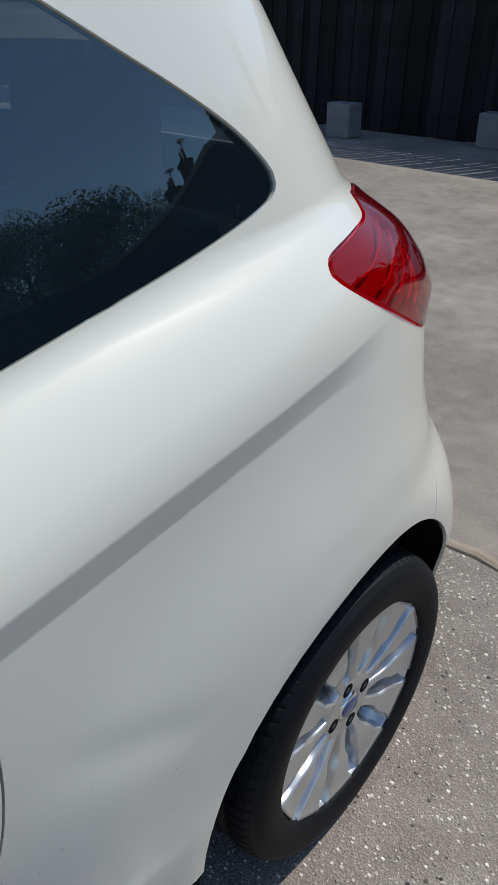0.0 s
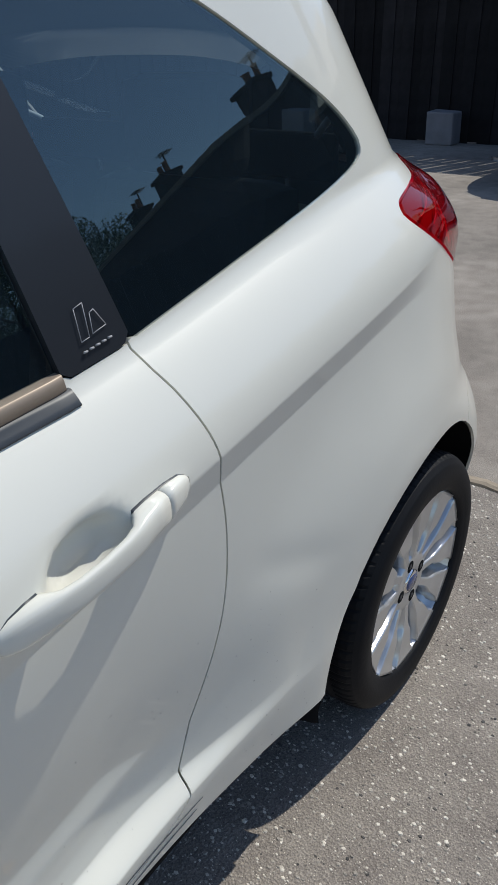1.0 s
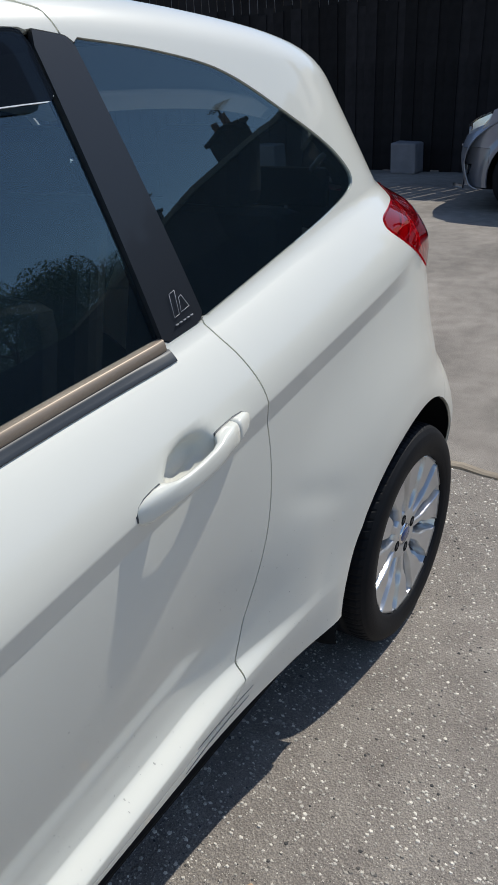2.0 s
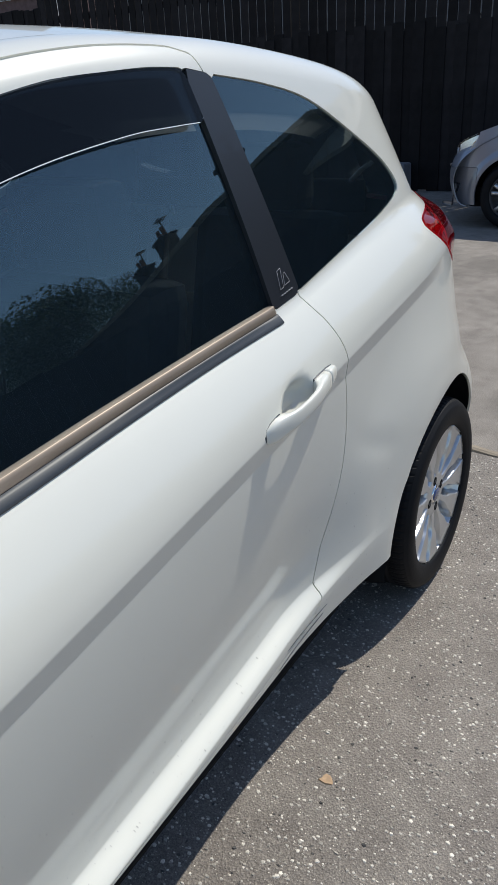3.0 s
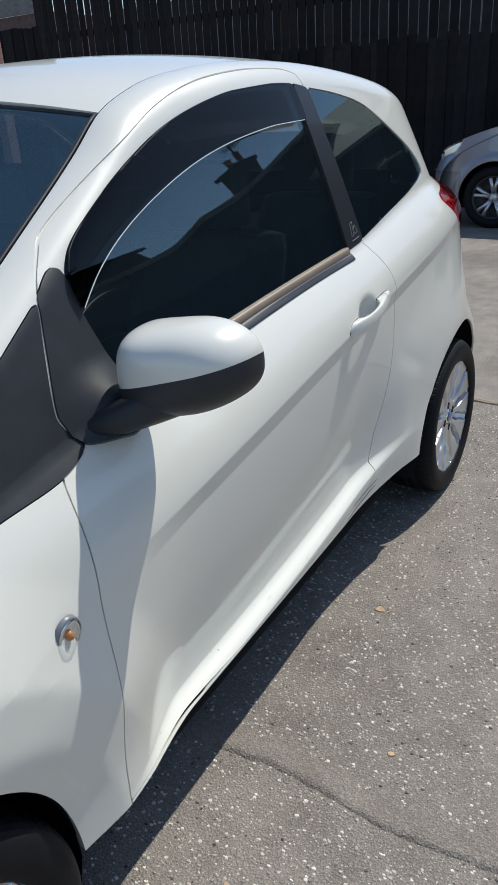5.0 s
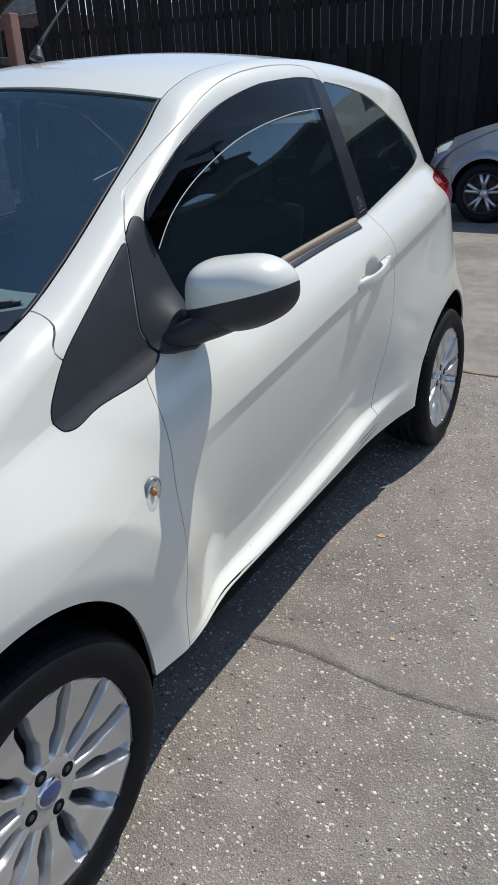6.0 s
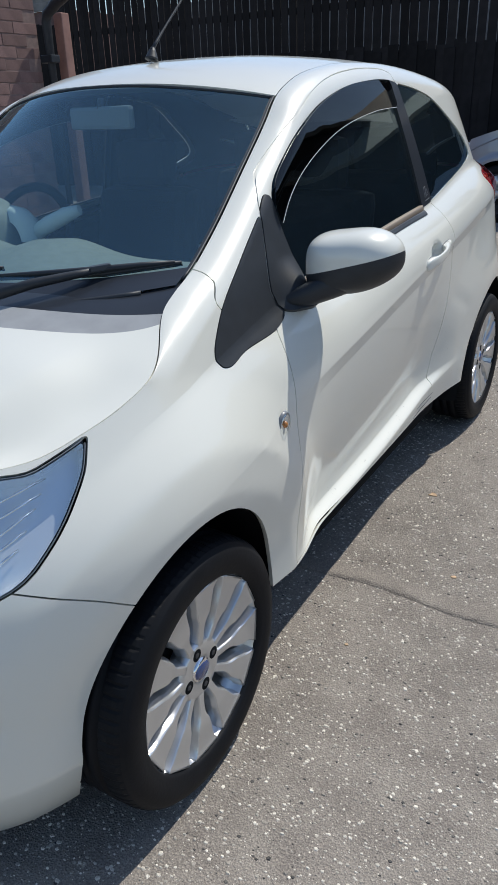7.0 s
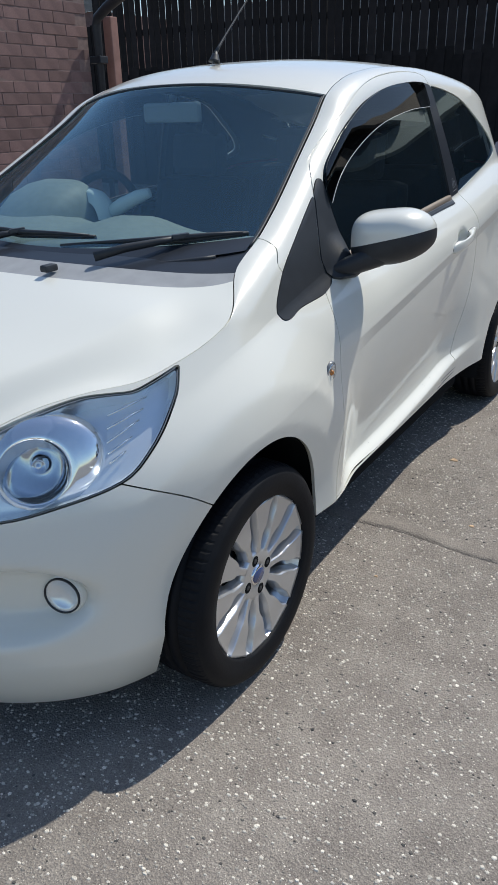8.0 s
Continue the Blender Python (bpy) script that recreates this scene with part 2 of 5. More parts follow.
def flank(y, z):
    """Half width of the car's side at (y, z), before its ends round off."""
    zc, zb, zt = CREASE(y), np.minimum(BELT(y), TOP(y) - 0.004), TOP(y)
    zl = np.minimum(z, zb)
    up = np.maximum(zl - zc, 0)
    x = 0.787 - 0.06 * up - SHOULDER_K(y) * up**2
    x = x - 0.30 * np.maximum(0.285 - z, 0) - 1.5 * np.maximum(0.25 - z, 0)**2
    # the fold along the side
    u = zc - z
    d = 0.0090 * smooth(0.45, 0.75, y) * (1 - smooth(2.12, 2.30, y))
    tail_end = smooth(1.55, 1.95, y)
    band = d * np.clip(u / FOLD, 0, 1)
    # below it the door draws in towards the ledge
    deep = 0.050 * smooth(0.40, 0.66, y) * (1 - smooth(1.46, 1.82, y)) * np.clip((u - 0.035) / 0.37, 0, 1)**1.55
    x = x - band * (1 - tail_end * smooth(FOLD, 0.36, u)) - deep
    lost = band * (1 - tail_end) + deep
    # the ledge over the sill
    zr = RIDGE(y)
    x = x + (0.58 * lost + 0.002 * smooth(0.36, 0.5, y) * (1 - smooth(1.5, 1.7, y))) * (1 - smooth(zr - 0.034, zr - 0.003, z)) - 0.004 * smooth(0.36, 0.5, y) * (1 - smooth(1.7, 1.9, y)) * (1 - smooth(zr, zr + 0.25, z))
    x = x - 0.12 * np.maximum(zr - 0.034 - z, 0) * smooth(0.36, 0.5, y) * (1 - smooth(1.75, 1.95, y))
    # a shallow dent behind the door
    x = x - 0.0028 * np.exp(-((z - 0.660 + 0.40 * (y - 1.83)) / 0.026)**2) * smooth(1.70, 1.80, y) * (1 - smooth(1.86, 1.96, y))
    # flared arches
    for wy, wz in WHEELS:
        r = np.hypot(y - wy, z - wz)
        if wy == 0:
            swell, reach, ridge, lip = 0.029 * (0.26 + 0.74 * smooth(0.38, 0.64, z)), 0.63, 0.486, 0.003
        else:
            swell, reach, ridge, lip = 0.026 * (0.15 + 0.85 * smooth(0.45, 0.80, z)), 0.70, 0.490, 0.013
        # a broad bulge over the wheel, then a lip that stands out within a soft line
        x = x + swell * np.clip((reach - r) / (reach - ridge), 0, 1)**1.5 + lip * np.clip((ridge - r) / 0.10, 0, 1) * (0.35 + 0.65 * smooth(0.30, 0.50, z))
        x = x - (0.14 if wy == 0 else 0.08) * np.clip(0.400 - r, 0, 0.1)
    # cup behind the door handle
    e = np.hypot((y - 1.474) / 0.060, (z - 0.900 - 0.12 * (y - 1.474)) / 0.036)
    x = x - 0.026 * (1 - smooth(0.45, 1.0, e))
    # glasshouse leaning in, rounding over at the top
    g = np.maximum(z - zb, 0)
    x = x - 0.25 * g - 0.15 * g**2
    a = 0.062 * smooth(0.0, 0.19, y)
    q = np.clip((zt - z) / 0.055, 0, 1)
    x = x - a * (1 - np.sqrt(np.maximum(1 - (1 - q)**2, 0)))
    return x


def skin():
    """The left half of the skin, from the nose's middle round to the tail's middle: rows upwards, columns rearwards."""
    n, m = 2.4, 3.4
    even = lambda k, c: np.concatenate([np.arcsin(np.linspace(0, 0.9, c)**(k / 2))[:-1], np.linspace(math.asin(0.9**(k / 2)), math.pi / 2, 34)])
    fr = even(n, 44)[::-1]
    mid = np.linspace(NOSE_Y, TAIL_Y, 190)[1:-1]
    rr = even(m, 46)
    kind = [("f", a) for a in fr] + [("m", y) for y in mid] + [("r", a) for a in rr]
    cols = []
    for k, a in kind:
        if k == "f":
            s, c = math.sin(a)**(2 / n), max(math.cos(a), 0)**(2 / n)
            y0 = NOSE_Y - 0.6 * s
            for _ in range(40):
                y0 += 0.4 * (NOSE_Y - (NOSE_Y - float(NOSE(TOP(y0)))) * s - y0)
        elif k == "m":
            y0 = a
        else:
            s, c = math.sin(a)**(2 / m), max(math.cos(a), 0)**(2 / m)
            y0 = TAIL_Y + 0.5 * s
            for _ in range(40):
                y0 += 0.4 * (TAIL_Y + (float(TAIL(TOP(y0))) - TAIL_Y) * s - y0)
        zt = float(TOP(y0))
        zb = min(float(BELT(y0)), zt - 0.02)
        zc = min(float(CREASE(y0)), zb - 0.02)
        if k == "r":
            for _ in range(6):
                pc = 3.3 + 2.5 * (1 - float(smooth(0.45, 0.72, np.array(zc))))
                zc = min(float(CREASE(TAIL_Y + (float(TAIL(zc)) - TAIL_Y) * math.sin(a)**(2 / pc))), zb - 0.02)
        zr = float(RIDGE(y0))
        marks = [0.10, 0.25, 0.29, zr - 0.034, zr - 0.030, zr - 0.007, zr - 0.003, zc - FOLD - 0.003, zc - FOLD, zc - FOLD + 0.003, zc - 0.003, zc, zc + 0.003, zb]
        counts = [4, 3, 4, 2, 5, 2, 22, 1, 1, 4, 1, 1, 12]
        z = [np.linspace(p, q, c_, endpoint=False) for p, q, c_ in zip(marks, marks[1:], counts)]
        low = max(zt - 0.055, zb + 0.3 * (zt - zb))
        z += [np.linspace(zb, low, 22, endpoint=False), zt - (zt - low) * (1 - np.sin(np.linspace(0, math.pi / 2, 10)))]
        z = np.concatenate(z)
        if k == "f":
            y = NOSE_Y - (NOSE_Y - NOSE(z)) * s
            x = flank(y, z) * c
        elif k == "m":
            y = np.full_like(z, a)
            x = flank(y, z)
        else:
            pw = 3.3 + 2.5 * (1 - smooth(0.45, 0.72, z))
            y = TAIL_Y + (TAIL(z) - TAIL_Y) * math.sin(a)**(2 / pw)
            x = flank(y, z) * max(math.cos(a), 0)**(2 / pw)
        # bowl round the fog lamp
        e = np.hypot((x - 0.50) / 0.18, (z - 0.450) / 0.105)
        if k == "f":
            y = y + 0.085 * (1 - smooth(0.45, 1.0, e)) * (y < -0.33)
        cols.append(np.stack([x, y, z], 1))
    return np.stack(cols, 1)


SKIN = skin()
LEFT = grid(SKIN)

SEAM = outline((-0.9, 0.70), (-0.9, 0.70), (-0.36, 0.692), (-0.36, 0.692), (-0.25, 0.632), (-0.15, 0.562), (-0.02, 0.50), (-0.02, 0.50), (-0.02, 0.0), (-0.02, 0.0), (-0.9, 0.0), (-0.9, 0.0))
HEADLAMP = outline((-0.139, 0.874), (-0.139, 0.874), (-0.173, 0.828), (-0.212, 0.792), (-0.282, 0.737), (-0.349, 0.692), (-0.453, 0.661), (-0.53, 0.642),
                   (-0.60, 0.645), (-0.61, 0.70), (-0.53, 0.755), (-0.441, 0.797), (-0.387, 0.818), (-0.322, 0.837), (-0.277, 0.840), (-0.245, 0.840), (-0.21, 0.850))
DOOR = outline((0.411, 0.314), (0.411, 0.314), (0.413, 0.42), (0.418, 0.543), (0.421, 0.62), (0.426, 0.72), (0.436, 0.82), (0.446, 0.885), (0.462, 0.914), (0.515, 0.925), (0.525, 0.945), (0.505, 0.97),
               (0.502, 0.99), (0.522, 1.06), (0.548, 1.145), (0.592, 1.196), (0.654, 1.238), (0.861, 1.341), (0.997, 1.400), (1.14, 1.438), (1.3, 1.458), (1.44, 1.462), (1.51, 1.455), (1.540, 1.425),
               (1.585, 1.23), (1.629, 1.042), (1.646, 0.994), (1.67, 0.912), (1.686, 0.794), (1.674, 0.666), (1.625, 0.511), (1.60, 0.43), (1.575, 0.370), (1.45, 0.333), (1.0, 0.316))
WINDOW = outline((0.658, 0.955), (0.658, 0.955), (0.641, 1.03), (0.621, 1.10), (0.612, 1.155), (0.645, 1.200), (0.74, 1.255), (0.86, 1.315), (1.005, 1.369), (1.19, 1.410), (1.38, 1.428), (1.489, 1.429), (1.489, 1.429),
                 (1.512, 1.235), (1.537, 1.04), (1.537, 1.04), (1.33, 1.025), (1.115, 1.006), (0.95, 0.990))
PILLAR = outline((1.491, 1.429), (1.491, 1.429), (1.556, 1.4195), (1.556, 1.4195), (1.594, 1.235), (1.634, 1.0475), (1.634, 1.0475), (1.537, 1.036), (1.537, 1.036), (1.513, 1.235))
QUARTER = outline((1.554, 1.4195), (1.554, 1.4195), (1.705, 1.402), (1.848, 1.370), (2.0, 1.295), (2.10, 1.240), (2.152, 1.199), (2.164, 1.174), (2.132, 1.154), (2.0, 1.121), (1.8, 1.081), (1.632, 1.0485), (1.632, 1.0485), (1.592, 1.235))
SAIL_FRONT = outline((0.217, 0.889), (0.212, 0.915), (0.235, 0.947), (0.285, 0.993), (0.347, 1.032), (0.445, 1.088), (0.541, 1.142), (0.541, 1.142), (0.514, 1.06), (0.495, 0.99), (0.499, 0.965), (0.514, 0.940), (0.512, 0.922), (0.443, 0.904), (0.317, 0.896), (0.25, 0.883))
SAIL = outline((0.5440, 1.146), (0.5440, 1.146), (0.592, 1.178), (0.612, 1.165), (0.621, 1.10), (0.641, 1.03), (0.658, 0.955), (0.660, 0.943), (0.660, 0.943), (0.58, 0.931), (0.521, 0.931), (0.5025, 0.965), (0.4985, 0.99), (0.5180, 1.06))
TAILLAMP = outline((2.228, 1.098), (2.200, 1.090), (2.197, 1.074), (2.248, 1.041), (2.317, 1.006), (2.466, 0.937), (2.56, 0.920), (2.66, 0.93), (2.60, 1.07), (2.45, 1.125), (2.362, 1.132), (2.362, 1.132), (2.346, 1.112), (2.29, 1.106))
REAR_BUMPER = outline((2.55, 0.2), (2.50, 0.45), (2.50, 0.62), (2.60, 0.66), (3.1, 0.66), (3.1, 0.66), (3.1, 0.0), (3.1, 0.0), (2.55, 0.0), (2.55, 0.0))
FENDER_TOP = outline((-0.9, 0.0), (-0.9, 0.0), (-0.9, 1.2), (0.02, 1.2), (0.30, 1.2), (0.302, 1.06), (0.295, 1.035), (0.268, 1.005), (0.30, 0.97), (0.34, 0.93), (0.458, 0.918), (0.458, 0.918),
                     (0.446, 0.885), (0.436, 0.82), (0.426, 0.72), (0.421, 0.62), (0.418, 0.543), (0.413, 0.42), (0.411, 0.335), (0.411, 0.335), (0.411, 0.0), (0.411, 0.0))


def zone(poly, gap):
    """Positive inside the outline, gap metres in from it; a negative gap: outside it."""
    if gap >= 0:
        return lambda v: inside(poly, v[:, 1:]) - gap
    return lambda v: -inside(poly, v[:, 1:]) + gap


def arch(v):
    front = (np.hypot((v[:, 1] - 0.004) / 0.302, (v[:, 2] - 0.29) / 0.370) - 1) * 0.33
    back = (np.hypot((v[:, 1] - 2.287) / 0.371, (v[:, 2] - 0.29) / 0.368) - 1) * 0.33
    return np.minimum(front, back)


def panel(*cuts, base=None):
    m = base or LEFT
    for c in cuts:
        m = clip(m, c)
    return m


def both_sides(name, mesh, mat, parent, flange=0.012, lift=0.0, label=""):
    part(name, to_bm(mesh, flange, lift), mat, parent, label)
    part(name, to_bm(mirrored(mesh), flange, lift), mat, parent, label)


def hatch(v):
    """Positive within the opening of the rear window."""
    return np.minimum(np.minimum(v[:, 1] - 2.30, 0.47 - np.abs(v[:, 0])), v[:, 2] - 1.135)


not_hatch = lambda v: -hatch(v)
car = thing("car", "white three-door hatchback parked in sunlight on the tarmac", "car")
G = 0.0015
sill_cut = lambda v: v[:, 2] - 0.308
fender = panel(arch, zone(FENDER_TOP, G), zone(SEAM, -G), zone(HEADLAMP, -G), zone(SAIL_FRONT, -0.001), sill_cut)
both_sides("front_wing", fender, PAINT, car)
bumper = panel(arch, zone(SEAM, G), zone(HEADLAMP, -G), lambda v: v[:, 2] - 0.126)
whole = (np.vstack([bumper[0], mirrored(bumper)[0]]), bumper[1] + [tuple(i + len(bumper[0]) for i in f) for f in mirrored(bumper)[1]])
part("front_bumper", to_bm(whole, 0.02), PAINT, car)
doors = panel(zone(DOOR, G), zone(WINDOW, -0.001), zone(SAIL, -0.001), zone(PILLAR, -0.001), arch)
rear = panel(arch, zone(FENDER_TOP, -G), zone(DOOR, -G), zone(QUARTER, -0.001), zone(PILLAR, -0.001), zone(SAIL_FRONT, -0.001), zone(TAILLAMP, -G), zone(REAR_BUMPER, -0.001), sill_cut, not_hatch, lambda v: np.maximum(v[:, 1] - 0.53, np.maximum(v[:, 2] - 0.95, 0.3135 - v[:, 2])))
both_sides("side_panel", rear, PAINT, car, 0.008)
rb = panel(arch, zone(REAR_BUMPER, 0.001), lambda v: v[:, 2] - 0.2)
whole = (np.vstack([rb[0], mirrored(rb)[0]]), rb[1] + [tuple(i + len(rb[0]) for i in f) for f in mirrored(rb)[1]])
part("rear_bumper", to_bm(whole, 0.006), PAINT, car)
both_sides("scuttle_trim", panel(zone(SAIL_FRONT, 0.0005)), BLACK_PLASTIC, car, 0.01, 0.002, "black plastic corner trim")
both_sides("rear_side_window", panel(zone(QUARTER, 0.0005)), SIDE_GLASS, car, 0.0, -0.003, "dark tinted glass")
DOOR_PARTS = []
both_sides("door_rebate", panel(lambda v: 0.010 - np.abs(inside(DOOR, v[:, 1:])), zone(WINDOW, -0.001), zone(SAIL, -0.001), zone(PILLAR, -0.001), zone(QUARTER, -0.001), lambda v: v[:, 2] - 1.15), PAINT, car, 0.0, -0.0035)


def shelf(mesh):
    """Draws the lower middle of the mirror trim outwards into a small shelf."""
    v = mesh[0].copy()
    v[:, 0] += 0.052 * (1 - smooth(0.945, 1.045, v[:, 2])) * np.exp(-((v[:, 1] - 0.598) / 0.052)**2)
    return v, mesh[1]


for flip in (False, True):
    m = (lambda q: mirrored(q)) if flip else (lambda q: q)
    door = part("door", to_bm(m(doors), 0.014), PAINT, car)
    DOOR_PARTS.append(door)
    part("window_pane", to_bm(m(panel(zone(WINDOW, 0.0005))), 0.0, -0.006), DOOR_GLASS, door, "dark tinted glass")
    part("sail_trim", to_bm(m(shelf(panel(zone(SAIL, 0.0005)))), 0.02, 0.003), BLACK_PLASTIC, door, "black plastic mirror base trim")
    part("pillar_trim", to_bm(m(panel(zone(PILLAR, 0.0005))), 0.01, 0.001), GLOSS_BLACK, door, "gloss black pillar film")

# bonnet, windscreen and roof, hung between the skin's upper edges
EDGE = SKIN[-1]
edge_x = lambda y: np.interp(y, EDGE[:, 1], EDGE[:, 0])
edge_z = lambda y: np.interp(y, EDGE[:, 1], EDGE[:, 2])
BONNET_MID = spline((-0.70, 0.70), (-0.6, 0.765), (-0.45, 0.845), (-0.25, 0.915), (0.0, 0.995), (0.15, 1.034), (0.25, 1.045))
F = np.linspace(-1, 1, 121)


def bonnet_strip(start, end, n, sink=0.0):
    """The bonnet's surface between two lines across the car, each a function of the share of the half width."""
    rows = []
    for s in np.linspace(0, 1, n):
        y = start(F) + s * (end(F) - start(F))
        xe, ze, step = edge_x(y) - 0.003, edge_z(y), 1 - smooth(-0.12, 0.06, y)
        rows.append(np.stack([F * xe, y, ze + (BONNET_MID(y) - ze) * (1 - step * (0.40 * np.abs(F)**3 + 0.60 * smooth(0.76, 0.95, np.abs(F))) - (1 - step) * np.abs(F)**3.2) - sink], 1))
    return grid(np.stack(rows))


lip = lambda f: -0.62 + 0 * f
bonnet_end = lambda f: -0.026 + 0.156 * np.abs(f)**2.8
cowl_mid = lambda f: 0.055 + 0.105 * np.abs(f)**2.6
cowl_end = lambda f: 0.285 - 0.170 * (1 - np.abs(f)**2.2)
part("bonnet", to_bm(bonnet_strip(lip, bonnet_end, 60), 0.012), PAINT, car)
part("scuttle", to_bm(bonnet_strip(lambda f: bonnet_end(f) + 0.003, cowl_mid, 6, 0.003), 0.02), material("faded_plastic", (0.30, 0.31, 0.32), 0.55, vary=0.1, scale=20), car, "faded grey plastic scuttle")
part("scuttle_grille", to_bm(bonnet_strip(cowl_mid, cowl_end, 8, 0.006), 0.02), GLOSS_BLACK, car, "black plastic grille under the wipers")
PILLAR_Y = np.linspace(0.27, 0.894, 30)
rows = []
for i, y in enumerate(PILLAR_Y):
    s = i / 29
    xe, ze = float(edge_x(y)) - 0.012, float(edge_z(y)) - 0.004
    f = np.linspace(-1, 1, 41)
    rows.append(np.stack([f * xe, y - (0.19 - 0.08 * s) * (1 - np.abs(f)**2.2), ze + (0.045 * s - 0.042 * (1 - s)**1.5) * (1 - f * f)], 1))
SCREEN = np.stack(rows)
FOOT = np.stack([SCREEN[0] + k * (SCREEN[1] - SCREEN[0]) for k in np.linspace(-1.0, 0, 4)])
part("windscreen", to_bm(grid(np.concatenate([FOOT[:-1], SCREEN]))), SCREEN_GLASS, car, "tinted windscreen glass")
rows = []
for s in np.linspace(0, 1, 60):
    y = 0.896 + s * (2.27 - 0.896)
    xe, ze = float(edge_x(y)) - 0.003, float(edge_z(y))
    f = np.linspace(-1, 1, 49)
    bow = 0.108 * (1 - s) - 0.06 * s
    crown = 0.045 - 0.006 * smooth(0.0, 0.3, s) - 0.020 * smooth(0.5, 1.0, s)
    rows.append(np.stack([f * xe, y - bow * (1 - np.abs(f)**2.2), ze + crown * (1 - np.abs(f)**2.4)], 1))
part("roof", to_bm(grid(np.stack(rows)), 0.012), PAINT, car)


# a slim spoiler along the rear end of the roof
rows = []
for s, up in ((0.0, -0.003), (0.15, 0.008), (0.5, 0.020), (0.85, 0.027), (1.0, 0.026), (1.03, 0.016), (1.0, 0.0), (0.7, -0.010)):
    f = np.linspace(-1, 1, 41)
    y = 1.98 + 0.37 * s - 0.02 * (1 - s) * (1 - f * f) + 0.055 * s * (1 - np.abs(f)**2.2)
    fall = (1.449 - 0.30 * (y - 1.95) - 0.16 * np.maximum(y - 2.0, 0)) - 1.449
    xe = np.interp(1.98 + 0.37 * s, EDGE[:, 1], EDGE[:, 0]) - 0.012
    ze = edge_z(1.98) + fall
    rows.append(np.stack([f * xe, y, ze + 0.050 * (1 - np.abs(f)**2.4) + up * (1 - 0.4 * np.abs(f)**6)], 1))
part("rear_spoiler", to_bm(grid(np.stack(rows)), 0.0), PAINT, car, "white painted roof spoiler")

# the sloping rear window between the roof's end and the tail
tail = EDGE[EDGE[:, 1] > 2.2]
f = np.linspace(-1, 1, 49)
x = f * (float(edge_x(2.27)) - 0.003)
top = np.stack([x, 2.27 + 0.06 * (1 - np.abs(f)**2.2), float(edge_z(2.27)) + 0.045 * (1 - np.abs(f)**2.4)], 1)
foot = np.stack([x, np.interp(np.abs(x), tail[::-1, 0], tail[::-1, 1]), np.interp(np.abs(x), tail[::-1, 0], tail[::-1, 2])], 1)
part("rear_window", to_bm(grid(np.stack([top + (foot - top) * k / 4 + np.array((0, 0, 0.03 * k * (4 - k) / 16)) for k in range(5)]))), REAR_GLASS, car, "dark rear window")
both_sides("rear_window", panel(lambda v: hatch(v) - 0.001), REAR_GLASS, car, 0.0, -0.003, "dark rear window")


# ---- the ground and what closes the place ----
def setting(name, bm, mat, label=""):
    return tagged(part(name, bm, mat), label, "", "", "structure")


def tarmac(name, base, chips, wear, relief=0.5):
    m = bpy.data.materials.new(name)
    m.use_nodes = True
    t = m.node_tree
    n, l = t.nodes, t.links
    b = n["Principled BSDF"]
    co = n.new("ShaderNodeTexCoord")

    def noise_at(s, d=5.0):
        x = n.new("ShaderNodeTexNoise")
        x.inputs["Scale"].default_value, x.inputs["Detail"].default_value = s, d
        l.new(co.outputs["Object"], x.inputs["Vector"])
        return x.outputs[0]

    def ramp(src, *stops):
        r = n.new("ShaderNodeValToRGB")
        e = r.color_ramp.elements
        e[0].position, e[0].color = stops[0][0], (*stops[0][1], 1)
        e[1].position, e[1].color = stops[1][0], (*stops[1][1], 1)
        l.new(src, r.inputs[0])
        return r.outputs[0]

    def mix(mode, fac, a, c):
        x = n.new("ShaderNodeMix")
        x.data_type, x.blend_type = "RGBA", mode
        if isinstance(fac, float):
            x.inputs[0].default_value = fac
        else:
            l.new(fac, x.inputs[0])
        l.new(a, x.inputs[6])
        l.new(c, x.inputs[7])
        return x.outputs[2]

    def scale(c, k):
        return tuple(v * k for v in c)
    big = ramp(noise_at(1.3), (0.3, scale(base, 1 - wear)), (0.7, scale(base, 1 + wear)))
    mid = ramp(noise_at(9), (0.3, (0.84, 0.82, 0.82)), (0.7, (1.16, 1.16, 1.15)))
    col = mix("MULTIPLY", 1.0, big, mid)
    v = n.new("ShaderNodeTexVoronoi")
    v.inputs["Scale"].default_value = 210
    l.new(co.outputs["Object"], v.inputs["Vector"])
    pick = ramp(v.outputs["Color"], (0.55, (0, 0, 0)), (0.95, (1, 1, 1)))
    grain = ramp(noise_at(330, 2.0), (0.32, (0.66, 0.66, 0.67)), (0.68, (1.34, 1.33, 1.31)))
    col = mix("MULTIPLY", 1.0, col, grain)
    stone = n.new("ShaderNodeRGB")
    stone.outputs[0].default_value = (*chips, 1)
    keep = n.new("ShaderNodeMath")
    keep.operation = "MULTIPLY"
    l.new(pick, keep.inputs[0])
    keep.inputs[1].default_value = 0.30
    col = mix("MIX", keep.outputs[0], col, stone.outputs[0])
    l.new(col, b.inputs["Base Color"])
    b.inputs["Roughness"].default_value = 0.85
    b.inputs["Specular IOR Level"].default_value = 0.3
    bp = n.new("ShaderNodeBump")
    bp.inputs["Strength"].default_value, bp.inputs["Distance"].default_value = relief, 0.005
    add = n.new("ShaderNodeMath")
    add.operation = "ADD"
    l.new(noise_at(160, 3.0), add.inputs[0])
    l.new(v.outputs["Distance"], add.inputs[1])
    l.new(add.outputs[0], bp.inputs["Height"])
    l.new(bp.outputs[0], b.inputs["Normal"])
    return m


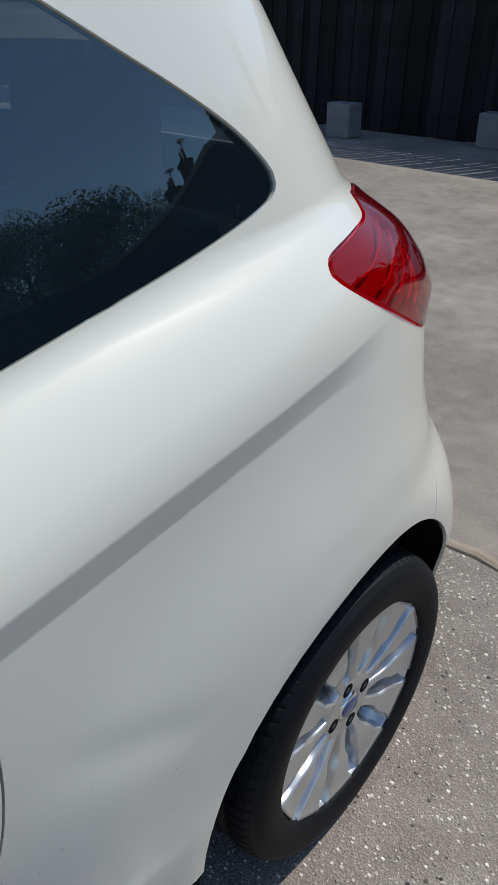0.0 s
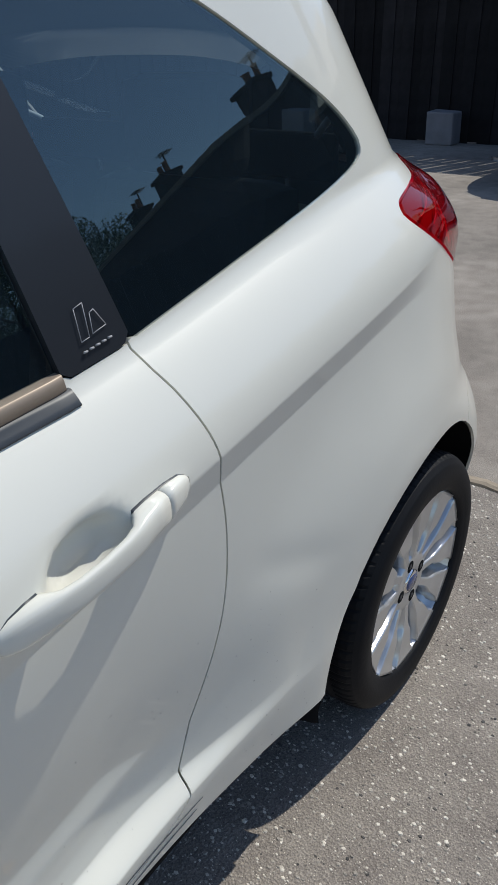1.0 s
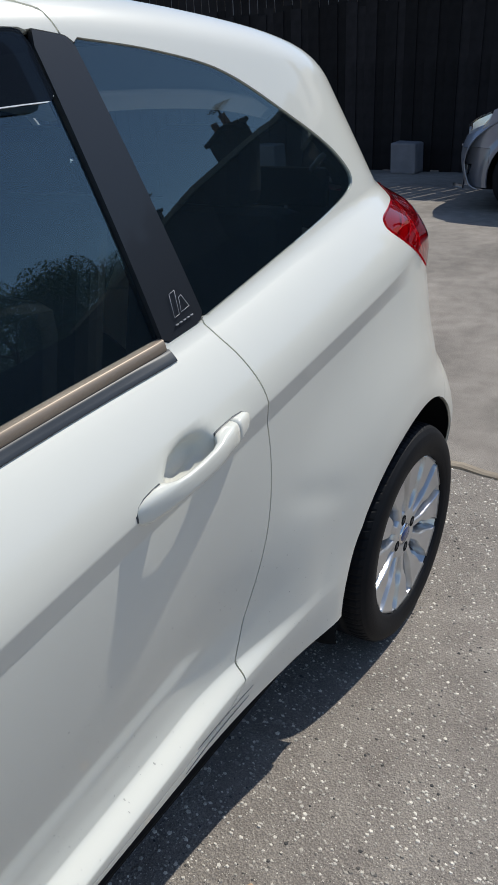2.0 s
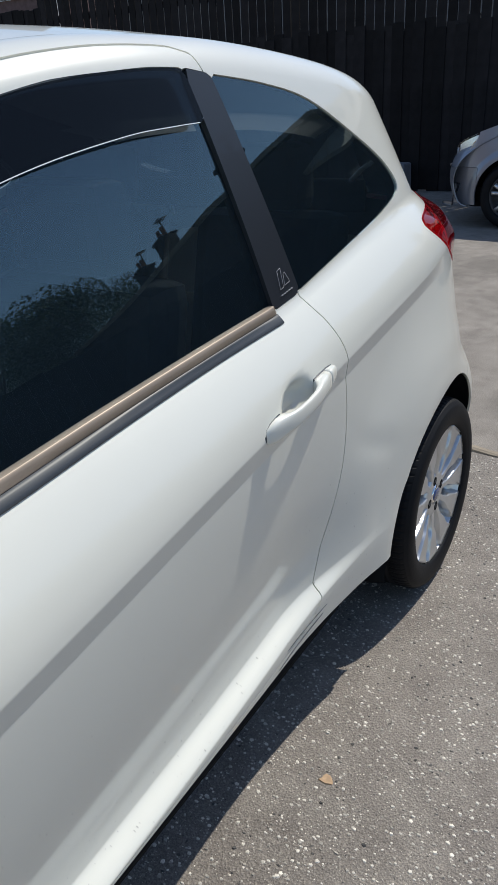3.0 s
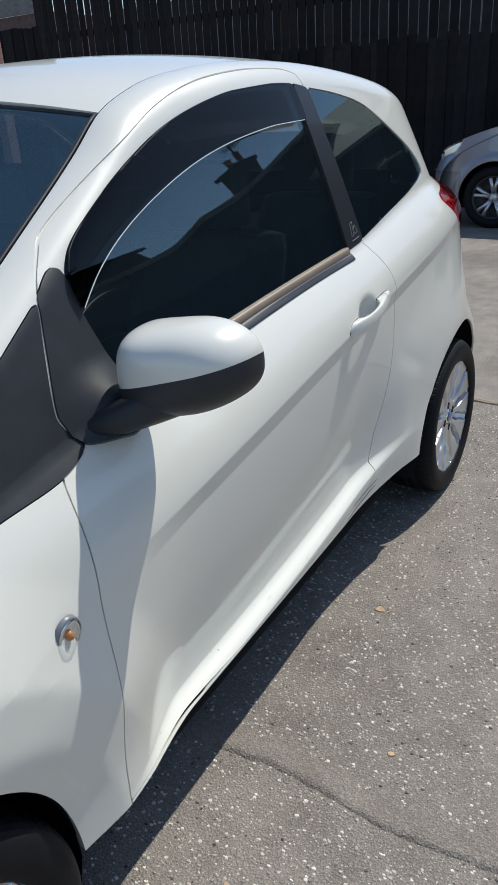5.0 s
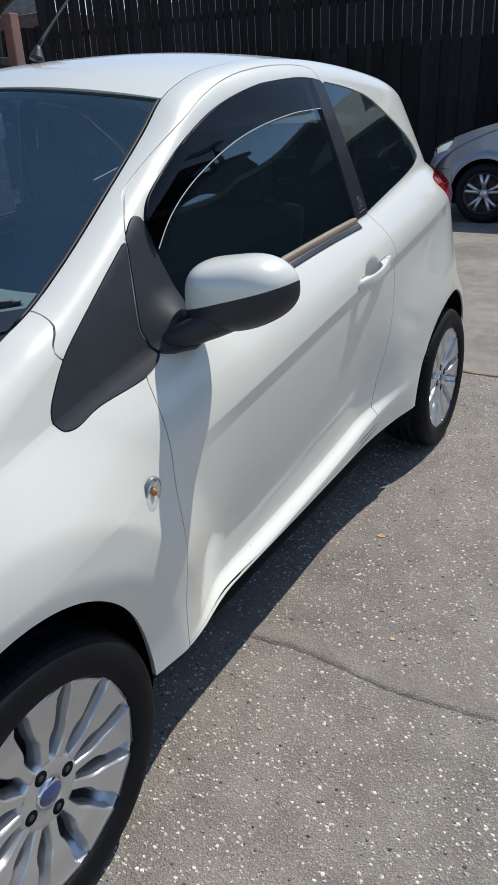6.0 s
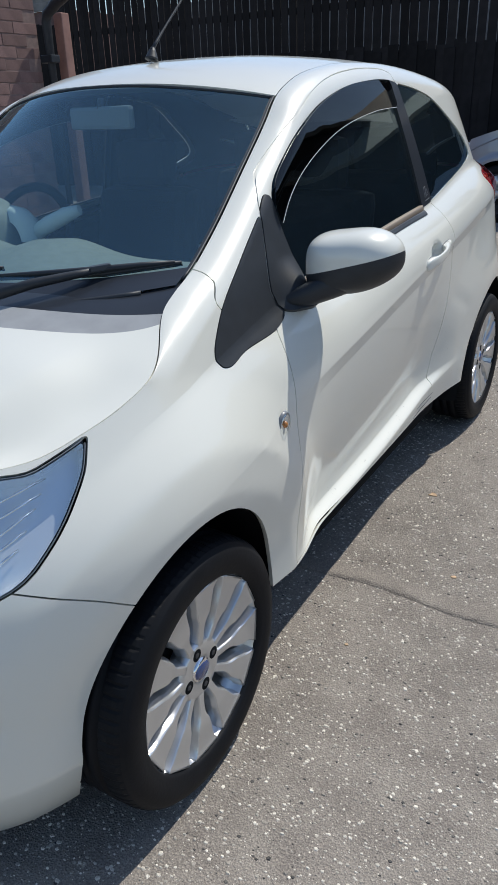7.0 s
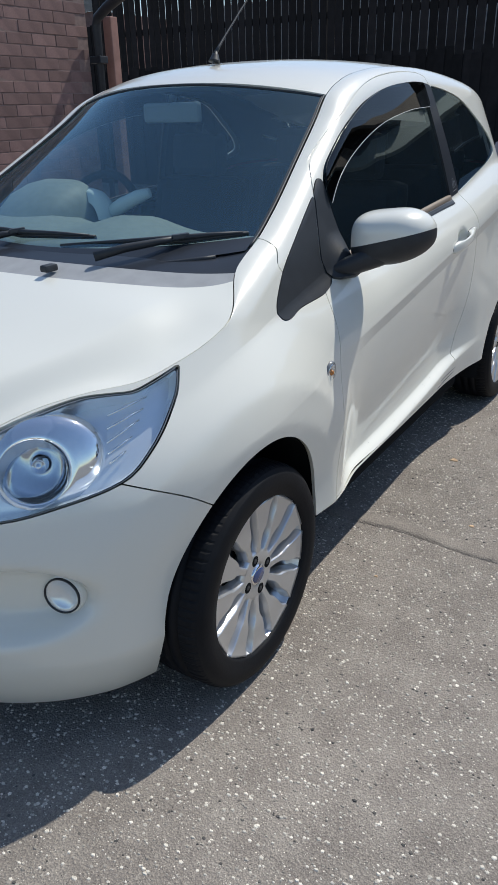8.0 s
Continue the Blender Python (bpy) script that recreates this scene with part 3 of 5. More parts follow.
TARMAC = tarmac("tarmac", (0.222, 0.200, 0.178), (0.52, 0.47, 0.40), 0.15)
OLD_TARMAC = tarmac("old_tarmac", (0.235, 0.213, 0.188), (0.44, 0.41, 0.365), 0.25, 0.4)
FENCE_WOOD = material("dark_stained_boards", (0.016, 0.0145, 0.0155), 0.85, spec=0.25, vary=0.35, scale=6, bump=0.3, bump_scale=40, random_tint=0.4)
BRICK = material("red_brick", (0.195, 0.122, 0.112), 0.85, vary=0.25, scale=9, fine=0.15, bump=0.25, bump_scale=90, random_tint=0.24)
MORTAR = material("mortar", (0.225, 0.162, 0.148), 0.9, vary=0.2, scale=30)
CONCRETE = material("weathered_concrete", (0.30, 0.29, 0.28), 0.85, vary=0.2, scale=10, bump=0.4, bump_scale=120)



# ---- the car's wheels ----
def tyre_mesh():
    prof = [(0.205, 0.060), (0.2105, 0.0865), (0.2165, 0.0925), (0.225, 0.0938), (0.232, 0.0965), (0.250, 0.0985), (0.266, 0.0955), (0.272, 0.0925), (0.281, 0.084),
            (0.2865, 0.074), (0.2895, 0.060), (0.2900, 0.040), (0.2830, 0.038), (0.2830, 0.030), (0.2905, 0.028), (0.2910, 0.006), (0.2835, 0.004), (0.2835, -0.004),
            (0.2910, -0.006), (0.2905, -0.028), (0.283, -0.030), (0.283, -0.038), (0.290, -0.040), (0.2895, -0.060), (0.281, -0.084), (0.250, -0.0985), (0.219, -0.0915), (0.205, -0.06)]
    n = 320
    bm = bmesh.new()
    rings = []
    for i, (r, h) in enumerate(prof):
        ring = []
        for k in range(n):
            a = 2 * math.pi * k / n
            cut = 0.0022 if 9 <= i <= 11 and k % 4 == 0 else 0.0
            ring.append(bm.verts.new((h, (r - cut) * math.cos(a), (r - cut) * math.sin(a))))
        rings.append(ring)
    for a, b in zip(rings, rings[1:]):
        for k in range(n):
            bm.faces.new((a[k], a[(k + 1) % n], b[(k + 1) % n], b[k])).smooth = not 7 <= rings.index(a) <= 11
    bmesh.ops.recalc_face_normals(bm, faces=bm.faces)
    return bm


def spoke_mesh():
    """One flat-faced spoke that widens towards the rim, with chamfered flanks."""
    st = [(0.050, 0.0110, 0.0700), (0.072, 0.0085, 0.0712), (0.098, 0.0085, 0.0735), (0.112, 0.0100, 0.0752), (0.124, 0.0135, 0.0775), (0.134, 0.0190, 0.0792), (0.150, 0.0235, 0.0802), (0.172, 0.0275, 0.0812), (0.190, 0.0315, 0.0822), (0.204, 0.0400, 0.0840), (0.2105, 0.0440, 0.0858)]
    bm = bmesh.new()
    rings = []
    for r, w, x in st:
        deep = 0.030
        sec = [(-w - 0.0075, x - deep), (-w - 0.005, x - 0.014), (-w - 0.001, x - 0.0025), (-w + 0.001, x), (w - 0.001, x), (w + 0.001, x - 0.0025), (w + 0.005, x - 0.014), (w + 0.0075, x - deep)]
        rings.append([bm.verts.new((h, c, math.sqrt(max(r * r - c * c, 1e-6)))) for c, h in sec])
    for a, b in zip(rings, rings[1:]):
        for k in range(len(a) - 1):
            bm.faces.new((a[k], a[k + 1], b[k + 1], b[k]))
        bm.faces.new((a[-1], a[0], b[0], b[-1]))
    bm.faces.new(rings[0])
    bm.faces.new(list(reversed(rings[-1])))
    bmesh.ops.recalc_face_normals(bm, faces=bm.faces)
    along = [(a[k], b[k]) for a, b in zip(rings, rings[1:]) for k in range(len(a))]
    for f in bm.faces:
        f.smooth = True
    for p, q in along:
        bm.edges.get((p, q)).smooth = False
    return bm


def make_wheel(parent, at, turn, spin):
    wheel = part("wheel", lathe([(0.17, -0.085), (0.185, -0.07), (0.185, 0.03), (0.192, 0.055), (0.2035, 0.060), (0.2065, 0.074), (0.2095, 0.0815), (0.2122, 0.0858), (0.2130, 0.0862), (0.2140, 0.085), (0.2150, 0.078), (0.208, 0.070), (0.206, 0.05), (0.20, -0.085), (0.17, -0.085)], 72), ALLOY, parent, "silver twelve-spoke alloy wheel")
    wheel.matrix_basis = Matrix.Translation(at) @ Matrix.Rotation(turn, 4, "Z") @ Matrix.Rotation(spin, 4, "X")
    part("tyre", tyre_mesh(), RUBBER, wheel, "black rubber tyre with blocky tread")
    first = part("spoke", spoke_mesh(), ALLOY, wheel)
    for k in range(1, 12):
        s = new("spoke", first.data)
        s.parent = wheel
        s.matrix_basis = Matrix.Rotation(k * math.pi / 6, 4, "X")
    part("hub", lathe([(0.0, 0.064), (0.029, 0.064), (0.0295, 0.0695), (0.036, 0.0712), (0.060, 0.0712), (0.067, 0.0695), (0.072, 0.060), (0.072, 0.03), (0.0, 0.03)], 48), ALLOY, wheel)
    cap = part("centre_cap", lathe([(0.0, 0.0755), (0.020, 0.0748), (0.0280, 0.0720), (0.0292, 0.066)], 40), CHROME, wheel, "chrome-rimmed centre cap")
    bm = lathe([(0.0, 0.0770), (0.020, 0.0764), (0.0255, 0.0742), (0.0258, 0.07)], 40)
    for v in bm.verts:
        v.co.z *= 0.80
    part("badge", bm, BADGE_BLUE, cap, "plain blue oval badge")
    for k in range(4):
        a = math.pi / 4 - 0.45 + k * math.pi / 2
        # A dark disc stands in for the shaded well around each bolt.
        bolt = part("wheel_bolt", lathe([(0.0, 0.0717), (0.0130, 0.0717), (0.0142, 0.0714), (0.0142, 0.065)], 20), LINER, wheel, "dark disc painted for the shaded recess of a wheel bolt")
        bolt.matrix_basis = Matrix.Translation((0, 0.048 * math.cos(a), 0.048 * math.sin(a)))
        part("bolt_head", lathe([(0.0, 0.0723), (0.0056, 0.0723), (0.0066, 0.0719), (0.0066, 0.070)], 6), ALLOY_DARK, bolt)
    part("brake_disc", lathe([(0.03, 0.012), (0.125, 0.012), (0.128, 0.008), (0.128, -0.004), (0.03, -0.004)], 48), ALLOY_DARK, wheel, "dull brake disc")
    return wheel


def skin_x(y, z):
    y_, z_ = np.array(y), np.array(z)
    x = float(flank(y_, z_))
    if y < NOSE_Y:
        x *= max(1 - ((NOSE_Y - y) / (NOSE_Y - float(NOSE(z_))))**2.4, 0)**(1 / 2.4)
    if y > TAIL_Y:
        pw = 3.3 + 2.5 * float(1 - smooth(0.45, 0.72, z_))
        x *= max(1 - ((y - TAIL_Y) / (float(TAIL(z_)) - TAIL_Y))**pw, 0)**(1 / pw)
    return x


for y in (0.0, 2.3):
    make_wheel(car, (0.705, y, 0.29), 0.0, -0.1)
    make_wheel(car, (-0.705, y, 0.29), math.pi, 0.3)
    for sgn in (1, -1):
        bm = bmesh.new()
        rings = []
        yc, ry, rz = (0.004, 0.302, 0.370) if y == 0 else (2.287, 0.371, 0.368)
        for back, grow in ((0.34, 0.004), (0.16, 0.010), (0.04, 0.010), (0.020, 0.004), (0.007, -0.003)):
            ring = []
            for a in np.linspace(-0.22, math.pi + 0.22, 48):
                py, pz = yc + (ry + grow) * math.cos(a), 0.29 + (rz + grow) * math.sin(a)
                ring.append(bm.verts.new((sgn * (skin_x(py, max(pz, 0.25)) - back), py, pz)))
            rings.append(ring)
        for a, b in zip(rings, rings[1:]):
            for k in range(47):
                bm.faces.new((a[k], a[k + 1], b[k + 1], b[k])).smooth = True
        bm.faces.new(rings[0])
        part("arch_liner", bm, LINER, car, "black plastic wheel arch liner")
bm = boxed((-0.42, -0.5, 0.17), (0.42, 2.75, 0.24), 0.02)
box(bm, (-0.72, 0.36, 0.21), (0.72, 1.80, 0.33), 0.02)
part("underbody", bm, LINER, car, "black underbody")

# ---- lamps ----
lamp = panel(zone(HEADLAMP, 0.0024))


def round_bowl(v):
    """Positive outside the hole that the reflector bowl fills in the lamp's back plate."""
    aim_v = np.array((0.62, -0.72, 0.28)) / np.linalg.norm((0.62, -0.72, 0.28))
    d = v - np.array((0.550, -0.455, 0.722))
    return np.linalg.norm(d - np.outer(d @ aim_v, aim_v), axis=1) - 0.068


for flip in (False, True):
    m = (lambda q: mirrored(q)) if flip else (lambda q: q)
    sg = -1 if flip else 1
    head = part("headlamp", to_bm(m(panel(zone(HEADLAMP, 0.004), round_bowl)), -0.050, -0.052), LAMP_WHITE, car, "clear headlamp with chrome bowls")
    part("lens", to_bm(m(lamp), 0.006, 0.001), CLEAR, head, "clear plastic lens")
    rim = panel(zone(HEADLAMP, 0.001), (lambda v: 0.0021 - inside(HEADLAMP, v[:, 1:])))
    part("lens_seal", to_bm(m(rim), 0.01, -0.002), SEAL_GREY, head, "dark seal round the lens")
    c = Vector((sg * 0.550, -0.455, 0.722))
    aim = Vector((sg * 0.62, -0.72, 0.28)).normalized()
    along = (Vector((sg * 0.6, 0.78, 0.19)) - aim * Vector((sg * 0.6, 0.78, 0.19)).dot(aim)).normalized()
    rise = along.cross(aim) if sg < 0 else aim.cross(along)
    if rise.z < 0:
        rise = -rise
    turn = [2 * math.pi * k / 56 for k in range(57)]
    rows = []
    for s, deep in ((0.0, -0.034), (0.05, -0.019), (0.12, -0.016), (0.3, -0.021), (0.55, -0.027), (0.8, -0.036), (0.92, -0.046), (1.0, -0.062)):
        rows.append([c + (along * (0.066 * (1 - s) + 0.122 * s) * math.cos(a) + rise * (0.062 * (1 - s) + 0.098 * s) * math.sin(a)) + (along * 0.022 + rise * 0.008) * s + aim * deep for a in turn])
    part("bezel", to_bm(grid(np.array(rows))), LAMP_CHROME, head, "bright chrome shroud round the bowl")
    rows = []
    for s, deep in ((1.0, -0.030), (0.97, -0.044), (0.90, -0.062), (0.78, -0.084), (0.6, -0.106), (0.4, -0.122), (0.2, -0.131), (0.02, -0.134)):
        rows.append([c + along * 0.066 * s * math.cos(a) + rise * 0.062 * s * math.sin(a) + aim * deep for a in turn])
    part("reflector", to_bm(grid(np.array(rows))), LAMP_CHROME, head, "chrome reflector bowl")
    bm = lathe([(0.0, 0.0), (0.012, -0.002), (0.016, -0.010), (0.017, -0.05)], 20)
    bmesh.ops.transform(bm, matrix=Matrix.Translation(c - aim * 0.075) @ aim.to_track_quat("X", "Z").to_matrix().to_4x4(), verts=bm.verts)
    part("bulb_cover", bm, LAMP_CHROME, head)
    for p, q in (((0.624, -0.306, 0.806), (0.663, -0.226, 0.827)), ((0.633, -0.321, 0.784), (0.667, -0.244, 0.808)), ((0.643, -0.334, 0.761), (0.669, -0.262, 0.790)),
                 ((0.651, -0.343, 0.742), (0.671, -0.290, 0.764)), ((0.658, -0.350, 0.725), (0.673, -0.314, 0.742))):
        p, q = Vector((sg * p[0], p[1], p[2])), Vector((sg * q[0], q[1], q[2]))
        inw = Vector((sg * -0.010, 0.006, -0.005))
        part("fin", tube([p + inw, (p + q) / 2 + inw * 0.9 + Vector((0, 0, 0.0008)), q + inw], [0.0018, 0.0026, 0.0016], 8), LAMP_CHROME, head, "slim chrome louvre")
    # fog lamp in its bowl
    fc = Vector((sg * 0.578, -0.452, 0.444))
    aim = Vector((sg * 0.30, -1, 0.10)).normalized().to_track_quat("X", "Z").to_matrix().to_4x4() @ Matrix.Scale(0.80, 4)
    base = lathe([(0.0, -0.012), (0.02, -0.010), (0.038, -0.002), (0.046, 0.004), (0.049, 0.002), (0.05, -0.03)], 40)
    bmesh.ops.transform(base, matrix=Matrix.Translation(fc) @ aim, verts=base.verts)
    fog = part("fog_lamp", base, LAMP_WHITE, car, "round clear fog lamp in the bumper")
    bm = lathe([(0.0, 0.012), (0.025, 0.010), (0.0465, 0.005)], 40)
    bmesh.ops.transform(bm, matrix=Matrix.Translation(fc) @ aim, verts=bm.verts)
    part("lens", bm, CLEAR, fog, "clear lens")
    bm = lathe([(0.0465, 0.004), (0.0475, 0.0075), (0.0505, 0.0075), (0.0515, 0.0), (0.0515, -0.004)], 40)
    bmesh.ops.transform(bm, matrix=Matrix.Translation(fc) @ aim, verts=bm.verts)
    part("ring", bm, BLACK_PLASTIC, fog, "black plastic ring")
    bm = lathe([(0.0515, 0.001), (0.054, 0.001), (0.060, -0.012), (0.066, -0.05)], 40)
    bmesh.ops.transform(bm, matrix=Matrix.Translation(fc) @ aim, verts=bm.verts)
    part("sleeve", bm, PAINT, fog, "white painted sleeve")
    # tail lamp
    tl = part("tail_lamp", to_bm(m(panel(lambda v: inside(TAILLAMP, v[:, 1:]) + 0.004)), 0.0, -0.010), RED_DEEP, car, "red wraparound tail lamp")
    cover = panel(zone(TAILLAMP, 0.0016))
    out = 0.018 * smooth(0.0, 0.055, inside(TAILLAMP, cover[0][:, 1:]))
    cover = (cover[0] + out[:, None] * np.array((0.62, 0.55, 0.40)), cover[1])
    part("lens", to_bm(m(cover), 0.008, 0.003), RED, tl, "glossy red lens")
    for k in range(5):
        y0, y1 = 2.245 + 0.045 * k, 2.40 + 0.030 * k
        path = [(sg * (skin_x(y, z) - 0.003), y, z) for y, z in [(y0 + (y1 - y0) * i / 8, 1.062 - 0.020 * k + 0.30 * (y0 - 2.245) * 0 + 0.034 * (i / 8)**1.4) for i in range(9)]]
        part("rib", tube(path, 0.0022, 6), RED_RIB, tl, "moulded red rib")
    # side repeater
    seat_m = Matrix.Translation((sg * (skin_x(0.346, 0.725) - 0.001), 0.346, 0.725)) @ (Matrix.Identity(4) if sg > 0 else Matrix.Rotation(math.pi, 4, "Z")) @ Matrix.Rotation(0.1, 4, "Y") @ Matrix.Diagonal((1.1, 1.0, 1.22, 1))

    def turned(profile, n=32):
        bm = lathe(profile, n)
        bmesh.ops.transform(bm, matrix=seat_m, verts=bm.verts)
        return bm
    r = part("side_repeater", turned([(0.0, 0.0012), (0.010, 0.0016), (0.0195, 0.0045), (0.0205, 0.0), (0.0205, -0.008)]), LAMP_CHROME, car, "round clear side repeater with an amber bulb")
    part("bulb", turned([(0.0, 0.0095), (0.004, 0.0085), (0.0065, 0.005), (0.007, 0.0)], 16), AMBER, r, "amber bulb")
    part("lens", turned([(0.0, 0.0145), (0.009, 0.0130), (0.016, 0.0090), (0.0205, 0.0035), (0.021, 0.0)]), CLEAR, r, "clear domed lens")
    part("surround", turned([(0.0208, 0.0038), (0.0226, 0.0044), (0.0245, 0.0026), (0.0252, -0.003)]), SEAL_GREY, r, "thin grey ring")

# dark joints that fork off behind the foot of the door
for line in (((1.420, 0.316), (1.48, 0.324), (1.55, 0.331), (1.605, 0.336)), ((1.453, 0.343), (1.50, 0.3465), (1.56, 0.350), (1.617, 0.353))):
    part("sill_joint", tube([(skin_x(y, z) + 0.0004, y, z) for y, z in line], [0.0004, 0.0010, 0.0012, 0.0004], 6), TRIM_GREY, car, "dark joint under the ledge")

# ---- door furniture ----
DEFLECTOR = outline((0.592, 1.09), (0.592, 1.09), (0.69, 1.162), (0.812, 1.221), (0.979, 1.278), (1.133, 1.313), (1.302, 1.336), (1.40, 1.342), (1.487, 1.345), (1.487, 1.345), (1.477, 1.424), (1.477, 1.424),
                    (1.363, 1.423), (1.171, 1.408), (0.985, 1.369), (0.837, 1.317), (0.69, 1.247), (0.617, 1.192))


HANDLE = ((1.360, 0.874, 0.006, 0.778, 0.788), (1.366, 0.876, 0.013, 0.778, 0.793), (1.378, 0.878, 0.0175, 0.778, 0.798), (1.395, 0.881, 0.0185, 0.778, 0.804), (1.410, 0.884, 0.0175, 0.778, 0.809),
          (1.418, 0.8855, 0.0165, 0.790, 0.811), (1.426, 0.887, 0.0155, 0.799, 0.8125), (1.445, 0.889, 0.0148, 0.803, 0.815), (1.475, 0.893, 0.0145, 0.8045, 0.8165), (1.505, 0.8975, 0.0150, 0.803, 0.816),
          (1.520, 0.900, 0.0160, 0.798, 0.815), (1.528, 0.9015, 0.0170, 0.788, 0.814), (1.534, 0.9025, 0.0175, 0.778, 0.813), (1.550, 0.905, 0.0180, 0.778, 0.810), (1.5685, 0.907, 0.0181, 0.778, 0.8065))
HANDLE_END = ((1.5690, 0.907, 0.0181, 0.778, 0.8063), (1.580, 0.9085, 0.0180, 0.778, 0.804), (1.600, 0.911, 0.0155, 0.778, 0.799), (1.610, 0.912, 0.010, 0.778, 0.794), (1.615, 0.9125, 0.005, 0.778, 0.788))


def handle_mesh(sg, stations, grow=0.0, out=None):
    """A lofted handle through (y, z, half height, inner x, outer x) stations, with softly flattened sections."""
    bm = bmesh.new()
    rings = []
    for y, z, hz, x0, x1 in stations:
        x0, x1 = 0.778 + 0.84 * (x0 - 0.778), out or 0.778 + 0.87 * (x1 - 0.778)
        ring = []
        for k in range(20):
            a = 2 * math.pi * k / 20
            ca, sa = math.cos(a), math.sin(a)
            ring.append(bm.verts.new((sg * ((x0 + x1) / 2 + (x1 - x0) / 2 * math.copysign(abs(ca)**0.6, ca)), y, z + (hz + grow) * math.copysign(abs(sa)**0.7, sa))))
        rings.append(ring)
    for a, b in zip(rings, rings[1:]):
        for k in range(20):
            bm.faces.new((a[k], a[(k + 1) % 20], b[(k + 1) % 20], b[k])).smooth = True
    bm.faces.new(rings[0])
    bm.faces.new(rings[-1])
    bmesh.ops.recalc_face_normals(bm, faces=bm.faces)
    return bm


def mirror_shell():
    """The mirror's housing, rounded to the front and flat behind, in its own place on the left door."""
    rows = []
    for u in np.linspace(0, math.pi / 2, 22):
        row = []
        for a in np.linspace(0, 2 * math.pi, 65):
            ca, sa = math.cos(a), math.sin(a)
            cx = math.copysign(abs(ca)**(0.72 if ca > 0 else 0.42), ca)
            cz = math.copysign(abs(sa)**(0.78 if ca > 0 else 0.66), sa)
            k = math.sin(u)**0.62
            hx = 0.108 if ca > 0 else 0.116
            top = 0.074 - (0.016 * max(ca, 0)**1.5)
            x = 0.832 + hx * cx * k
            z = 1.030 + (top if sa > 0 else 0.076 - 0.022 * max(ca, 0)) * cz * k + 0.10 * (x - 0.838)
            y = 0.672 - 0.098 * math.cos(u)**0.9 + 0.16 * (x - 0.838)
            row.append((x, y, z))
        rows.append(row)
    back = np.array(rows[-1])
    inner = back * 1.0
    mid = back[:-1].mean(0)
    rows.append((mid + (back - mid) * 0.97 + np.array((0, 0.006, 0))))
    rows.append((mid + (back - mid) * 0.90 + np.array((0, -0.004, 0))))
    rows.append((mid + (back - mid) * 0.02 + np.array((0, -0.004, 0))))
    return grid(np.array([np.array(r) for r in rows]))


ARM = ((0.665, 0.592, 0.944, 0.064, 0.018), (0.715, 0.602, 0.951, 0.066, 0.024), (0.755, 0.614, 0.963, 0.064, 0.032), (0.800, 0.632, 0.984, 0.057, 0.037), (0.850, 0.646, 1.000, 0.046, 0.032), (0.895, 0.654, 1.012, 0.02, 0.014))


def loft(sg, stations):
    """A flat rounded arm through (x, y, z, half breadth, half height) stations."""
    bm = bmesh.new()
    rings = []
    for x, y, z, ry, rz in stations:
        ring = []
        for k in range(20):
            a = 2 * math.pi * k / 20
            ca, sa = math.cos(a), math.sin(a)
            ring.append(bm.verts.new((sg * x, y + ry * math.copysign(abs(ca)**0.7, ca), z + rz * math.copysign(abs(sa)**0.7, sa))))
        rings.append(ring)
    for a, b in zip(rings, rings[1:]):
        for k in range(20):
            bm.faces.new((a[k], a[(k + 1) % 20], b[(k + 1) % 20], b[k])).smooth = True
    bm.faces.new(rings[0])
    bm.faces.new(rings[-1])
    bmesh.ops.recalc_face_normals(bm, faces=bm.faces)
    return bm


SHELL = mirror_shell()
WAIST = spline((0.60, 0.962), (0.66, 0.967), (0.95, 0.992), (1.115, 1.008), (1.33, 1.027), (1.55, 1.043))


def strip_mesh(section, end):
    """A strip along the foot of the door window: (height, stand-off) pairs swept along it, standing off the skin."""
    y = np.linspace(0.60, end, 70)
    rows = []
    for dz, off in section:
        z = WAIST(y) + dz
        close = np.where(y > end - 0.012, 1 - 0.25 * ((y - end + 0.012) / 0.012)**2, 1.0)
        rows.append(np.stack([flank(y, z) + off * close, y, z], 1))
    return grid(np.stack(rows)[::-1])


